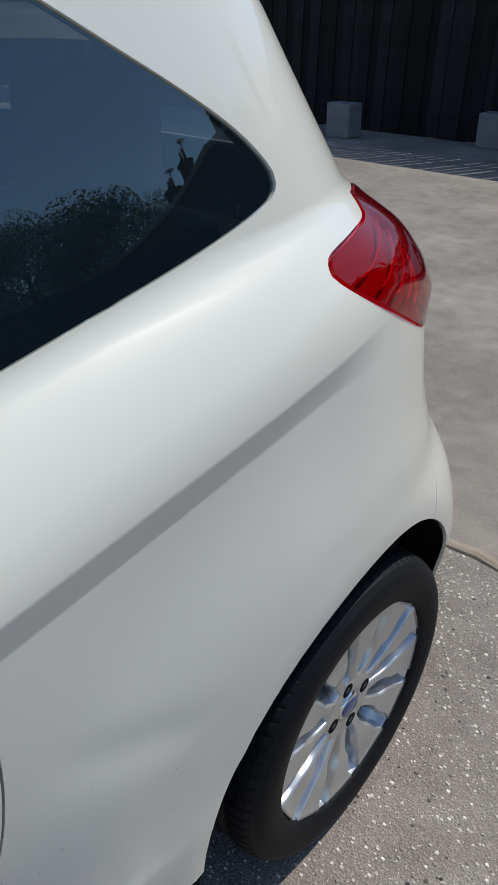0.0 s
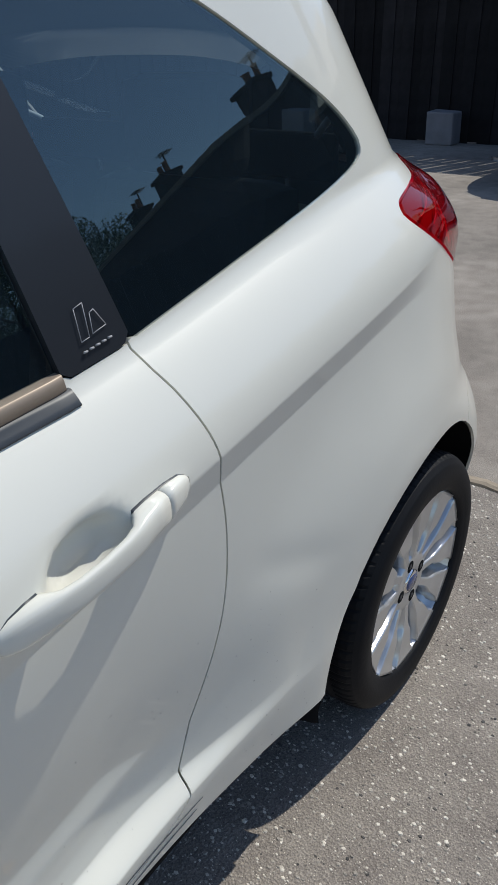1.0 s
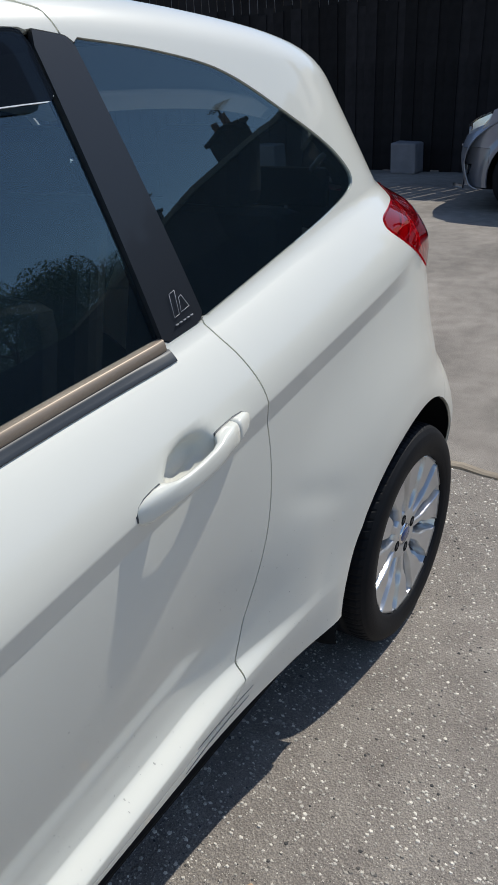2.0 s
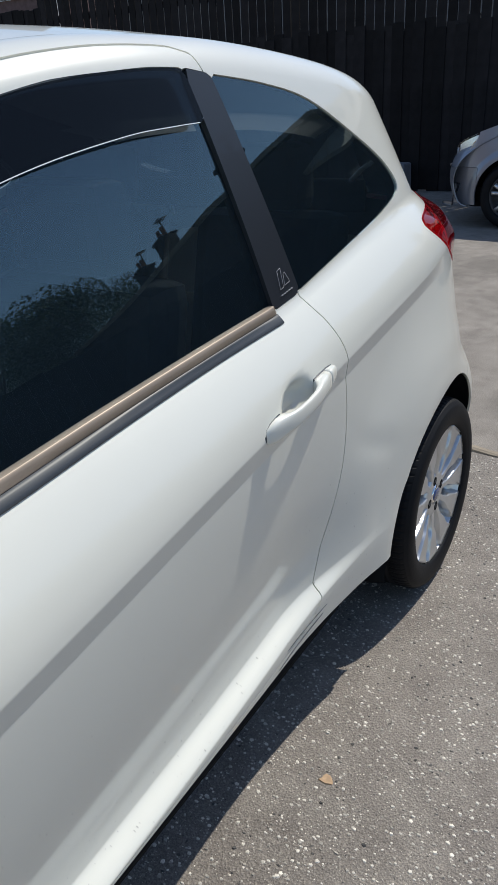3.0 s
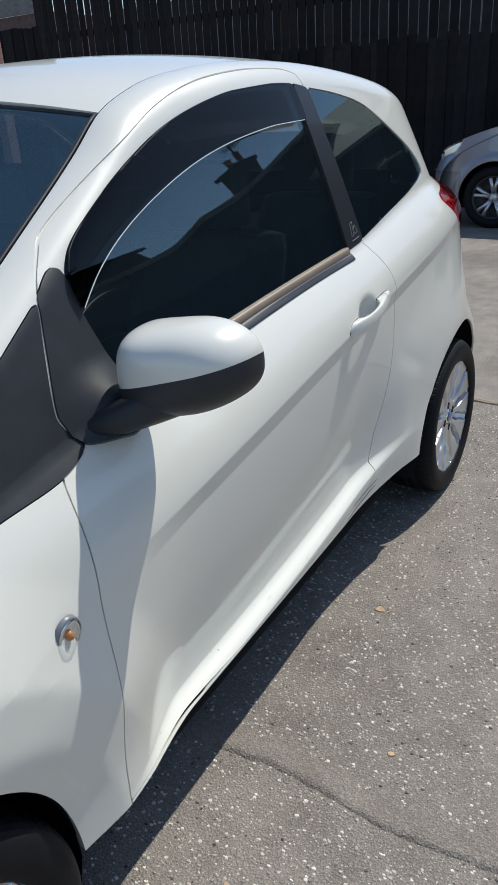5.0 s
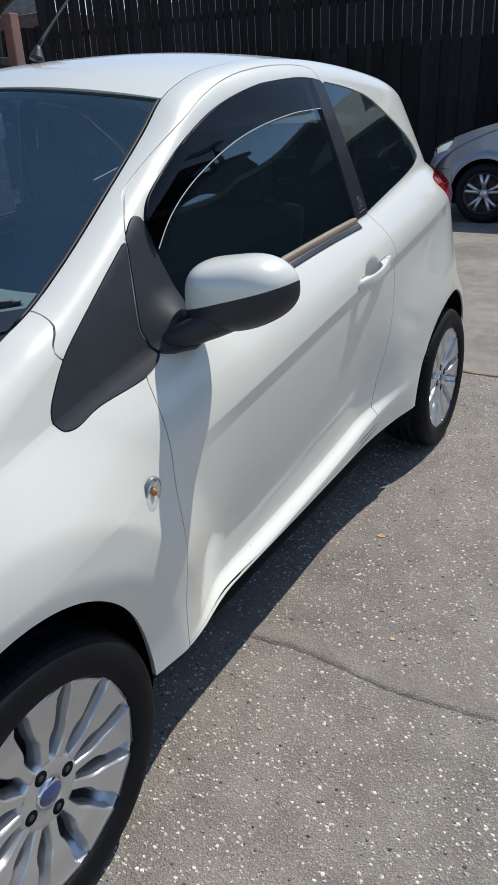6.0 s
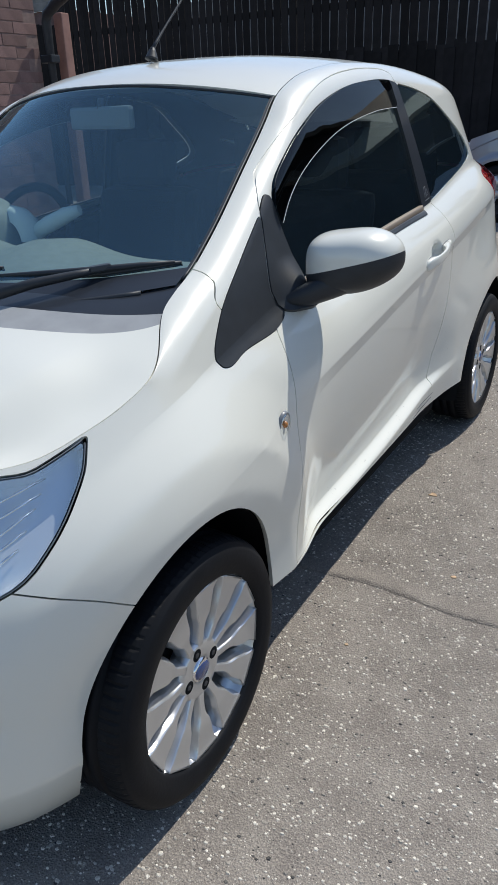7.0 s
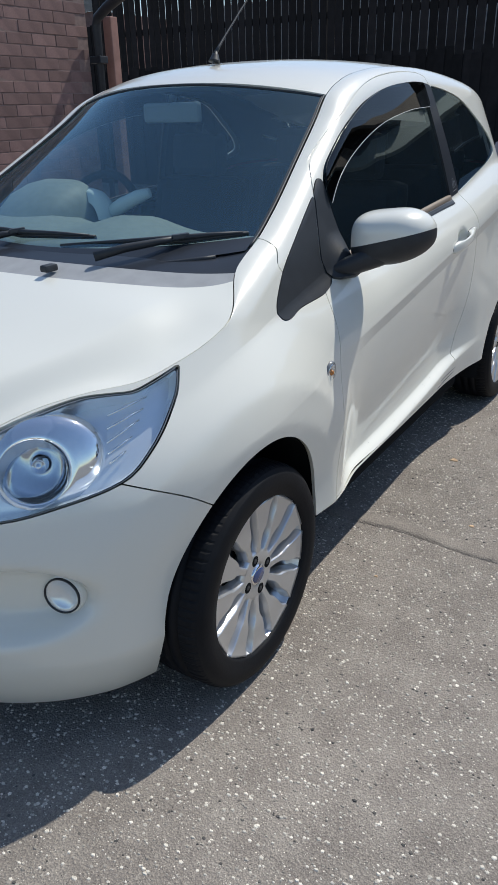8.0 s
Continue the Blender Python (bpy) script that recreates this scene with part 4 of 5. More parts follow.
split = lambda v: v[:, 2] - (1.000 + 0.25 * (v[:, 0] - 0.72))
for flip, door in zip((False, True), DOOR_PARTS):
    m = (lambda q: mirrored(q)) if flip else (lambda q: q)
    sg = -1 if flip else 1
    part("weather_strip", to_bm(m(strip_mesh(((-0.0125, -0.002), (-0.0125, 0.0060), (-0.016, 0.0068), (-0.021, 0.0062), (-0.0255, 0.0045), (-0.027, 0.003), (-0.027, -0.003)), 1.541))), TRIM_GREY, door, "dark satin strip under the window")
    part("waist_strip", to_bm(m(strip_mesh(((0.003, -0.008), (0.003, 0.0035), (0.002, 0.0050), (-0.003, 0.0066), (-0.0110, 0.0066), (-0.012, 0.0058), (-0.012, -0.002)), 1.536))), STRIP, door, "tan-grey strip along the window")
    part("wind_deflector", to_bm(m(panel(zone(DEFLECTOR, 0.0), zone(WINDOW, 0.0))), 0.003, 0.012), VISOR, door, "smoked plastic wind deflector")
    edge = panel(zone(DEFLECTOR, 0.0), zone(WINDOW, 0.0), lambda v: 0.0013 - inside(DEFLECTOR, v[:, 1:]), lambda v: v[:, 1] - 0.615, lambda v: np.interp(v[:, 1], (0.58, 0.69, 0.812, 0.979, 1.133, 1.302, 1.49), (1.105, 1.179, 1.235, 1.289, 1.323, 1.345, 1.352)) - v[:, 2])
    part("deflector_edge", to_bm(m(edge), 0.003, 0.0128), EDGE_GLINT, door, "pale line painted as the glint along the edge")
    handle = part("door_handle", handle_mesh(sg, HANDLE), PAINT, door, "white painted pull handle")
    part("end_cap", handle_mesh(sg, HANDLE_END), PAINT, handle)
    for piece, lead in ((HANDLE[:5], (1.3585, 0.874, 0.006, 0.778, 0.788)), (HANDLE[12:] + HANDLE_END, (1.532, 0.902, 0.017, 0.778, 0.79))):
        part("gasket", handle_mesh(sg, (lead,) + piece, 0.0004, 0.7875), TRIM_GREY, handle, "thin dark gasket")
    mirror = part("door_mirror", to_bm(m(clip(SHELL, lambda v: -split(v)))), BLACK_PLASTIC, door, "door mirror with a white cap and black base")
    part("mirror_cap", to_bm(m(clip(SHELL, split))), PAINT, mirror, "white painted cap")
    base = part("mirror_base", loft(sg, ((0.660, 0.596, 0.952, 0.060, 0.022), (0.700, 0.598, 0.953, 0.058, 0.020), (0.722, 0.600, 0.956, 0.056, 0.020), (0.737, 0.604, 0.960, 0.056, 0.022))), TRIM_GREY, door, "satin grey-black foot of the mirror")
    part("mirror_arm", loft(sg, ARM), BLACK_PLASTIC, mirror, "black plastic arm")
    gl = bmesh.new()
    bmesh.ops.create_circle(gl, cap_ends=True, segments=40, radius=1)
    for v in gl.verts:
        v.co = Vector((sg * (0.836 + 0.092 * v.co.x), 0.6725 + 0.16 * 0.092 * v.co.x, 1.034 + 0.058 * v.co.y + 0.0092 * v.co.x))
    part("mirror_glass", gl, MIRROR, mirror, "mirror glass")

# plain badge on the pillar film: outlined strokes and a row of short bars
def pillar_point(y, z):
    return Vector((float(flank(np.array(y), np.array(z))) + 0.0032, y, z))


badge = DOOR_PARTS[0]
strokes = [[(1.572, 1.098), (1.570, 1.066)], [(1.570, 1.066), (1.581, 1.068)], [(1.581, 1.068), (1.584, 1.101)], [(1.584, 1.101), (1.572, 1.098)],
           [(1.589, 1.090), (1.586, 1.070)], [(1.586, 1.070), (1.605, 1.074)], [(1.605, 1.074), (1.595, 1.092)], [(1.595, 1.092), (1.589, 1.090)]]
emblem = None
for a, b in strokes:
    bm = tube([pillar_point(*a), pillar_point((a[0] + b[0]) / 2, (a[1] + b[1]) / 2), pillar_point(*b)], 0.0005, 5)
    if emblem is None:
        emblem = part("emblem", bm, WHITE_LINE, badge, "thin pale outlined emblem")
    else:
        part("stroke", bm, WHITE_LINE, emblem)
for k in range(5):
    y = 1.571 + 0.0085 * k
    z = 1.056 + 0.0012 * k
    part("bar", tube([pillar_point(y - 0.0026, z), pillar_point(y + 0.0026, z)], 0.0012, 6), WHITE_LINE, emblem)

# specks of dirt thrown up over the lower sides
srng = random.Random(21)
vs, fs = [], []
for _ in range(420):
    y, z = srng.uniform(0.45, 1.88), 0.33 + 0.34 * srng.random()**1.5
    s = 0.0005 + 0.0011 * srng.random()**3
    k = len(vs)
    for j in range(5):
        a = 1.2566 * j + srng.uniform(-0.3, 0.3)
        py, pz = y + s * math.cos(a), z + s * 1.3 * math.sin(a)
        vs.append((float(flank(np.array(py), np.array(pz))) + 0.0007, py, pz))
    fs.append((k, k + 1, k + 2, k + 3, k + 4))
me = bpy.data.meshes.new("dirt_specks")
me.from_pydata(vs, [], fs)
me.materials.append(material("dried_dirt", (0.52, 0.51, 0.47), 0.9, vary=0.3, scale=40))
specks = new("dirt_specks", me)
specks.parent = car
tagged(specks, "fine specks of dried dirt", "", "", "stuff")

# ---- aerial, wipers, washer jet, screen seal ----
aerial = part("aerial", lathe([(0.0, 0.034), (0.006, 0.034), (0.012, 0.022), (0.019, 0.004), (0.021, 0.0), (0.0, 0.0)], 20), BLACK_PLASTIC, car, "black roof aerial with a thin mast")
aerial.matrix_basis = Matrix.Translation((0, 1.028, 1.506)) @ Vector((0, 0.35, 1)).to_track_quat("X", "Y").to_matrix().to_4x4()
bm = tube([(0, 1.032, 1.53), (0, 1.062, 1.556), (0, 1.10, 1.589), (0, 1.248, 1.709), (0, 1.33, 1.775)], [0.007, 0.005, 0.0035, 0.0028, 0.0025], 10)
mast = part("mast", bm, BLACK_PLASTIC, car, "thin black aerial mast")
spiral = [(0.0034 * math.cos(a * 3.1), 1.105 + 0.225 * (a / 60), 1.593 + 0.182 * (a / 60) + 0.0034 * math.sin(a * 3.1)) for a in range(61)]
part("winding", tube(spiral, 0.0007, 5), ALLOY, mast, "pale winding round the mast")


def on_screen(f, s, off=0.012):
    r = SCREEN[int(round(s * 29))]
    i = int(round((f + 1) * 20))
    p, q = Vector(r[i]), Vector(SCREEN[min(int(round(s * 29)) + 1, 29)][i])
    up = (q - p).normalized()
    return p + Vector((0, -up.z, up.y)) * off


def wiper(tip, joint, tail, root):
    """A wiper lying on the screen: a long blade with a raised spine, and the arm that holds it at the joint."""
    up = Vector((0, -0.46, 0.89))
    tip, joint, tail, root = (Vector(q) for q in (tip, joint, tail, root))
    line = [tip + (joint - tip) * k / 6 for k in range(7)] + [joint + (tail - joint) * k / 10 for k in range(1, 11)]
    w = part("wiper", tube([q + up * 0.007 for q in line], [0.004] + [0.006] * 15 + [0.004], 8), BLACK_PLASTIC, car, "black wiper on the windscreen")
    part("blade", tube([q + up * 0.001 for q in line], 0.0028, 6), RUBBER, w)
    spine = [tip + (joint - tip) * 0.08 + up * 0.010, tip + (joint - tip) * 0.5 + up * 0.015, joint + up * 0.018, joint + (tail - joint) * 0.4 + up * 0.014, joint + (tail - joint) * 0.9 + up * 0.010]
    part("spine", tube(spine, [0.004, 0.006, 0.008, 0.006, 0.003], 8), BLACK_PLASTIC, w)
    arm = [root, root + (joint - root) * 0.35 + up * 0.012, root + (joint - root) * 0.75 + up * 0.016, joint + up * 0.018]
    part("wiper_arm", tube(arm, [0.012, 0.011, 0.009, 0.007], 8), BLACK_PLASTIC, w)
    bm = boxed((-0.022, -0.008, -0.006), (0.022, 0.008, 0.007), 0.003)
    d = (joint - root).normalized()
    bmesh.ops.transform(bm, matrix=Matrix.Translation(joint + up * 0.022) @ d.to_track_quat("X", "Z").to_matrix().to_4x4(), verts=bm.verts)
    part("joint", bm, TRIM_GREY, w)


wiper((0.571, 0.322, 1.064), (0.428, 0.232, 1.047), (0.078, 0.146, 1.026), (0.275, 0.062, 1.030))
wiper((0.169, 0.189, 1.049), (-0.10, 0.165, 1.040), (-0.45, 0.215, 1.052), (-0.22, 0.055, 1.024))
bm = bmesh.new()
box(bm, (-0.013, -0.02, 0), (0.013, 0.02, 0.018), 0.006)
jet = part("washer_jet", bm, BLACK_PLASTIC, car, "small black washer jet")
jet.location = (0.182, -0.005, 0.998)
for sg in (1, -1):
    seal = [Vector((sg * (abs(SCREEN[i][-1][0]) + 0.004), SCREEN[i][-1][1] - 0.002, SCREEN[i][-1][2] + 0.002)) for i in range(30)]
    part("screen_seal", tube(seal, 0.0034, 8), BLACK_PLASTIC, car, "black rubber seal of the windscreen")
head_seal = [Vector(p) + Vector((0, 0.0, 0.0)) for p in SCREEN[-1]]
part("screen_seal", tube(head_seal, 0.004, 6), BLACK_PLASTIC, car, "black rubber seal of the windscreen")

# black border printed round the foot and sides of the windscreen
low = np.concatenate([FOOT[:-1], SCREEN[:3]]) + np.array((0, -0.0012, 0.002))
part("screen_border", to_bm(grid(low)), GLOSS_BLACK, car, "black printed border of the windscreen")
for a, b in ((0, 1), (-1, -2)):
    side = np.stack([SCREEN[:, a], SCREEN[:, a] * 0.86 + SCREEN[:, b] * 0.14], 1) + np.array((0, -0.0012, 0.002))
    part("screen_border", to_bm(grid(side)), GLOSS_BLACK, car, "black printed border of the windscreen")
part("foot_seal", tube([Vector(q) + Vector((0, -0.002, -0.003)) for q in FOOT[0][2:-2]], 0.006, 8), BLACK_PLASTIC, car, "black rubber strip along the foot of the windscreen")

# ---- cabin ----
# Added dark strip that keeps the sunlit edge of the tailgate out of view.
part("tailgate_trim", boxed((-0.462, 2.455, 1.06), (0.462, 2.475, 1.152), 0.006), LINER, car, "dark strip added to cover the sunlit tailgate edge")
lining = panel(lambda v: BELT(v[:, 1]) - 0.015 - v[:, 2], lambda v: 0.015 - hatch(v), lambda v: v[:, 1] - 0.25, lambda v: 2.72 - v[:, 1], lambda v: v[:, 2] - 0.33, lambda v: arch(v) - 0.05)
both_sides("door_card", lining, SEAT, car, 0.0, -0.045, "dark cabin lining")
up = panel(zone(FENDER_TOP, -0.004), zone(WINDOW, -0.012), zone(QUARTER, -0.012), lambda v: v[:, 2] - BELT(v[:, 1]) + 0.015, lambda v: v[:, 1] - 0.3, not_hatch)
both_sides("pillar_lining", up, SEAT, car, 0.0, -0.03, "dark pillar lining")
rows = []
for s in np.linspace(0.02, 1, 20):
    y = 0.896 + s * (2.25 - 0.896)
    f = np.linspace(-0.97, 0.97, 21)
    rows.append(np.stack([f * float(edge_x(y)), y - (0.10 * (1 - s) - 0.05 * s) * (1 - np.abs(f)**2.2), float(edge_z(y)) + 0.03 * (1 - np.abs(f)**2.4) - 0.02], 1))
part("headlining", to_bm(grid(np.stack(rows))), material("grey_headlining", (0.16, 0.17, 0.17), 0.9), car, "grey cloth headlining")
dash = bmesh.new()
sec = [(0.14, 0.90), (0.15, 1.010), (0.19, 1.026), (0.30, 1.034), (0.42, 1.036), (0.52, 1.022), (0.60, 0.965), (0.64, 0.83), (0.62, 0.5)]
rings = []
for x in np.linspace(-0.66, 0.66, 45):
    hump = 0.042 * math.exp(-((x - 0.08) / 0.13)**2) + 0.03 * math.exp(-((x + 0.37) / 0.20)**4)
    back = 0.13 * (abs(x) / 0.66)**2
    rings.append([dash.verts.new((x, y + back * (1 if i < 3 else 0.3), z + hump * (0.0, 0.0, 0.15, 0.5, 1.0, 1.0, 0.6, 0.0, 0.0)[i])) for i, (y, z) in enumerate(sec)])
for a, b in zip(rings, rings[1:]):
    for k in range(len(sec) - 1):
        dash.faces.new((a[k], b[k], b[k + 1], a[k + 1])).smooth = True
bmesh.ops.recalc_face_normals(dash, faces=dash.faces)
part("dashboard", dash, DASH, car, "pale green-grey moulded dashboard")
# the hood over the instruments: an arched shell with a thick rear lip
rows = []
for y, hw, top in ((0.36, 0.10, 1.045), (0.40, 0.135, 1.085), (0.46, 0.15, 1.125), (0.53, 0.155, 1.148), (0.60, 0.155, 1.155), (0.605, 0.148, 1.147), (0.58, 0.142, 1.138), (0.50, 0.13, 1.09)):
    rows.append([(-0.37 + hw * math.copysign(abs(math.cos(a))**0.55, math.cos(a)), y + 0.02 * abs(math.cos(a)), 1.0 + (top - 1.0) * math.sin(a)**0.6) for a in np.linspace(0, math.pi, 33)])
part("instrument_hood", to_bm(grid(np.array(rows))), DASH, car, "pale moulded hood over the instruments")
rows = []
for y, hw, top in ((0.575, 0.030, 1.085), (0.585, 0.048, 1.118), (0.61, 0.054, 1.128), (0.64, 0.050, 1.118), (0.66, 0.042, 1.095)):
    rows.append([(-0.215 + hw * math.copysign(abs(math.cos(a))**0.7, math.cos(a)) - 0.25 * (1.03 + (top - 1.03) * math.sin(a) - 1.03), y, 1.03 + (top - 1.03) * math.sin(a)**0.75) for a in np.linspace(0, math.pi, 25)])
part("instrument_trim", to_bm(grid(np.array(rows))), SILVER_VINYL, car, "pale silver instrument surround")
part("column_trim", tube([(-0.175, 0.63, 1.050), (-0.14, 0.65, 1.072), (-0.09, 0.675, 1.098), (-0.05, 0.69, 1.112)], [0.022, 0.025, 0.023, 0.015], 14), SILVER_VINYL, car, "pale silver stalk shroud beside the instruments")
place = Matrix.Translation((-0.40, 0.80, 0.985)) @ Matrix.Rotation(radians(65), 4, "X")
ring = [place @ Vector((0.182 * math.cos(a), 0.182 * math.sin(a), 0)) for a in np.linspace(0, 2 * math.pi, 49)]
sw = part("steering_wheel", tube(ring, 0.015, 10, False), SEAT, car, "black steering wheel")
part("airbag_cover", boxed((-0.47, 0.78, 0.94), (-0.33, 0.84, 1.02), 0.025), SEAT, sw)
for a in (0.2, math.pi - 0.2, math.pi * 1.5):
    part("wheel_spoke", tube([place @ Vector((0.05 * math.cos(a), 0.05 * math.sin(a), 0)), place @ Vector((0.178 * math.cos(a), 0.178 * math.sin(a), 0))], [0.022, 0.014], 8), SEAT, sw)


def seat_at(x, y):
    seat = part("seat", boxed((x - 0.23, y - 0.45, 0.42), (x + 0.23, y + 0.05, 0.58), 0.05), SEAT, car, "dark cloth seat")
    bm = boxed((x - 0.22, y, 0.5), (x + 0.22, y + 0.13, 1.10), 0.05)
    for v in bm.verts:
        v.co.y += (v.co.z - 0.5) * 0.25
    part("backrest", bm, SEAT, seat)
    part("headrest", boxed((x - 0.12, y + 0.15, 1.10), (x + 0.12, y + 0.25, 1.27), 0.035), SEAT, seat)


# Pale tubes added to draw a bright streak of unknown source.
PALE_STREAK = material("pale_streak", (0.80, 0.82, 0.82), 0.35, coat=0.3)
for sg in (1, -1):
    part("rear_trim", tube([(sg * x, y, z) for x, y, z in ((0.575, 2.300, 1.226), (0.530, 2.355, 1.208), (0.475, 2.408, 1.184), (0.425, 2.455, 1.152), (0.378, 2.498, 1.116), (0.322, 2.528, 1.082), (0.300, 2.535, 1.066), (0.296, 2.532, 1.020))], [0.004, 0.006, 0.007, 0.0075, 0.0075, 0.007, 0.005, 0.004], 8), PALE_STREAK, car, "pale tube added for the bright streak beside the rear window")
seat_at(0.35, 1.22)
seat_at(-0.36, 1.22)
seat_at(0.30, 2.0)
seat_at(-0.30, 2.0)
m = boxed((-0.125, -0.012, -0.03), (0.125, 0.012, 0.03), 0.01)
rvm = part("rear_view_mirror", m, material("grey_mirror_shell", (0.22, 0.25, 0.26), 0.5), car, "grey rear-view mirror")
rvm.matrix_basis = Matrix.Translation((0.006, 0.765, 1.352)) @ Matrix.Rotation(radians(-8), 4, "Z")
part("stem", tube([(0, 0, 0.02), (0.0, 0.004, 0.035), (0, 0.01, 0.048)], 0.012, 8), TRIM_GREY, rvm)


# ---- the ground ----
bm = bmesh.new()
bmesh.ops.create_grid(bm, x_segments=2, y_segments=2, size=400)
setting("ground", bm, TARMAC, "grey tarmac with pale stone chips")
setting("yard", boxed((-30, 3.215, -0.02), (30, 11.4, 0.006)), OLD_TARMAC, "worn paler tarmac of the yard")
EDGING = material("brown_edging", (0.30, 0.25, 0.19), 0.85, vary=0.3, scale=9, bump=0.5, bump_scale=70)
rng = random.Random(4)
bm = bmesh.new()
pts = [(-4 + 0.08 * k, 3.205 + 0.008 * math.sin(k * 0.9) + rng.uniform(-0.006, 0.006)) for k in range(120)]
rings = []
for x, y in pts:
    w, h = 0.020 + rng.uniform(-0.004, 0.004), 0.012 + rng.uniform(-0.003, 0.003)
    rings.append([bm.verts.new(p) for p in ((x, y - w - 0.006, -0.01), (x, y - w, h * 0.6), (x, y - w * 0.4, h), (x, y + w * 0.5, h), (x, y + w, 0.0))])
for a, b in zip(rings, rings[1:]):
    for k in range(4):
        bm.faces.new((a[k], b[k], b[k + 1], a[k + 1]))
bmesh.ops.recalc_face_normals(bm, faces=bm.faces)
setting("kerb_edging", bm, EDGING, "low brown edging between two stretches of tarmac")
bm = bmesh.new()
rings = []
for k in range(140):
    x = 0.2 + 0.03 * k
    y = 0.815 + 0.010 * math.sin(k * 0.35) + 0.012 * math.sin(k * 0.11 + 1) + rng.uniform(-0.004, 0.004)
    h = 0.006 + rng.uniform(-0.002, 0.002)
    rings.append([bm.verts.new(p) for p in ((x, y - 0.012, -0.004), (x, y - 0.003, h), (x, y + 0.010, h), (x, y + 0.05, h * 0.4), (x, y + 0.12, -0.004))])
for a, b in zip(rings, rings[1:]):
    for k in range(4):
        bm.faces.new((a[k], b[k], b[k + 1], a[k + 1])).smooth = True
bmesh.ops.recalc_face_normals(bm, faces=bm.faces)
setting("tarmac_seam", bm, TARMAC, "raised seam of a patch in the tarmac")


def chip_material(name, lo, hi):
    m = bpy.data.materials.new(name)
    m.use_nodes = True
    n, l = m.node_tree.nodes, m.node_tree.links
    g = n.new("ShaderNodeNewGeometry")
    r = n.new("ShaderNodeValToRGB")
    r.color_ramp.elements[0].color, r.color_ramp.elements[1].color = (*lo, 1), (*hi, 1)
    l.new(g.outputs["Random Per Island"], r.inputs[0])
    l.new(r.outputs[0], n["Principled BSDF"].inputs["Base Color"])
    n["Principled BSDF"].inputs["Roughness"].default_value = 0.6
    return m


def scatter(name, count, area, small, large, mat, label, seed):
    """Small angular stones strewn over a stretch of ground."""
    r = random.Random(seed)
    vs, fs = [], []
    for _ in range(count):
        x, y = r.uniform(*area[0]), r.uniform(*area[1])
        s = small + (large - small) * r.random()**4
        a, h = r.uniform(0, 6.28), s * r.uniform(0.15, 0.4)
        long = r.uniform(0.6, 1.0)
        ring = [(s * r.uniform(0.75, 1.1) * math.cos(a + j * 1.2566), s * long * r.uniform(0.75, 1.1) * math.sin(a + j * 1.2566)) for j in range(5)]
        k = len(vs)
        vs += [(x + p, y + q, -0.0004) for p, q in ring]
        vs += [(x + 0.62 * p, y + 0.62 * q, h + r.uniform(-0.12, 0.12) * s) for p, q in ring]
        fs += [(k + j, k + (j + 1) % 5, k + 5 + (j + 1) % 5, k + 5 + j) for j in range(5)] + [(k + 5, k + 6, k + 7, k + 8, k + 9)]
    me = bpy.data.meshes.new(name)
    me.from_pydata(vs, [], fs)
    me.materials.append(mat)
    return tagged(new(name, me), label, "gravel", "", "stuff")


PALE = chip_material("pale_chips", (0.24, 0.215, 0.185), (0.82, 0.76, 0.66))
DARK = chip_material("dark_chips", (0.03, 0.03, 0.032), (0.12, 0.11, 0.10))
scatter("stone_chips", 90000, ((0.22, 2.4), (-1.5, 3.2)), 0.0015, 0.0068, PALE, "pale angular stone chips set in tarmac", 1)
scatter("dark_stone_chips", 7500, ((0.3, 2.4), (-1.5, 3.2)), 0.0018, 0.0065, DARK, "dark angular stone chips set in tarmac", 2)
scatter("yard_chips", 11000, ((-1.5, 2.6), (3.25, 8.0)), 0.003, 0.009, PALE, "pale stone chips in worn tarmac", 3)
FLECK = material("orange_fleck", (0.50, 0.34, 0.21), 0.8, vary=0.3, scale=60)
for x, y, s, mat in ((0.839, 1.463, 0.020, FLECK), (1.056, 0.977, 0.011, FLECK), (0.885, 0.53, 0.008, FLECK), (1.02, 2.62, 0.012, FLECK)):
    bm = bmesh.new()
    c = [(x + s * rng.uniform(0.55, 1.1) * math.cos(a), y + 0.75 * s * rng.uniform(0.55, 1.1) * math.sin(a)) for a in np.linspace(0, 6.28, 11)[:-1]]
    low = [bm.verts.new((p, q, 0.0)) for p, q in c]
    high = [bm.verts.new((x + 0.9 * (p - x), y + 0.9 * (q - y), 0.003)) for p, q in c]
    bm.faces.new(high)
    for k in range(10):
        bm.faces.new((low[k], low[(k + 1) % 10], high[(k + 1) % 10], high[k]))
    tagged(part("stone_fleck", bm, mat), "small flat orange-brown fleck on the tarmac", "stone", "flecks on the tarmac")

# ---- blocks at the fence ----
WHITE_BLOCK = material("whitewashed_block", (0.21, 0.205, 0.215), 0.85, vary=0.15, scale=7, bump=0.4, bump_scale=80)
for x, y, w, h in ((-2.97, 10.62, 0.36, 0.40), (-4.78, 9.98, 0.36, 0.42)):
    bm = boxed((x, y, 0.006), (x + w, y + 0.30, h), 0.025)
    for v in bm.verts:
        v.co.x += 0.02 * math.sin(v.co.z * 9) + 0.008 * noise.noise(v.co * 7)
        v.co.z += 0.012 * noise.noise(v.co * 5) * (v.co.z > 0.1)
    tagged(part("concrete_block", bm, WHITE_BLOCK), "whitewashed concrete block standing by the dark fence", "block", "blocks by the fence")


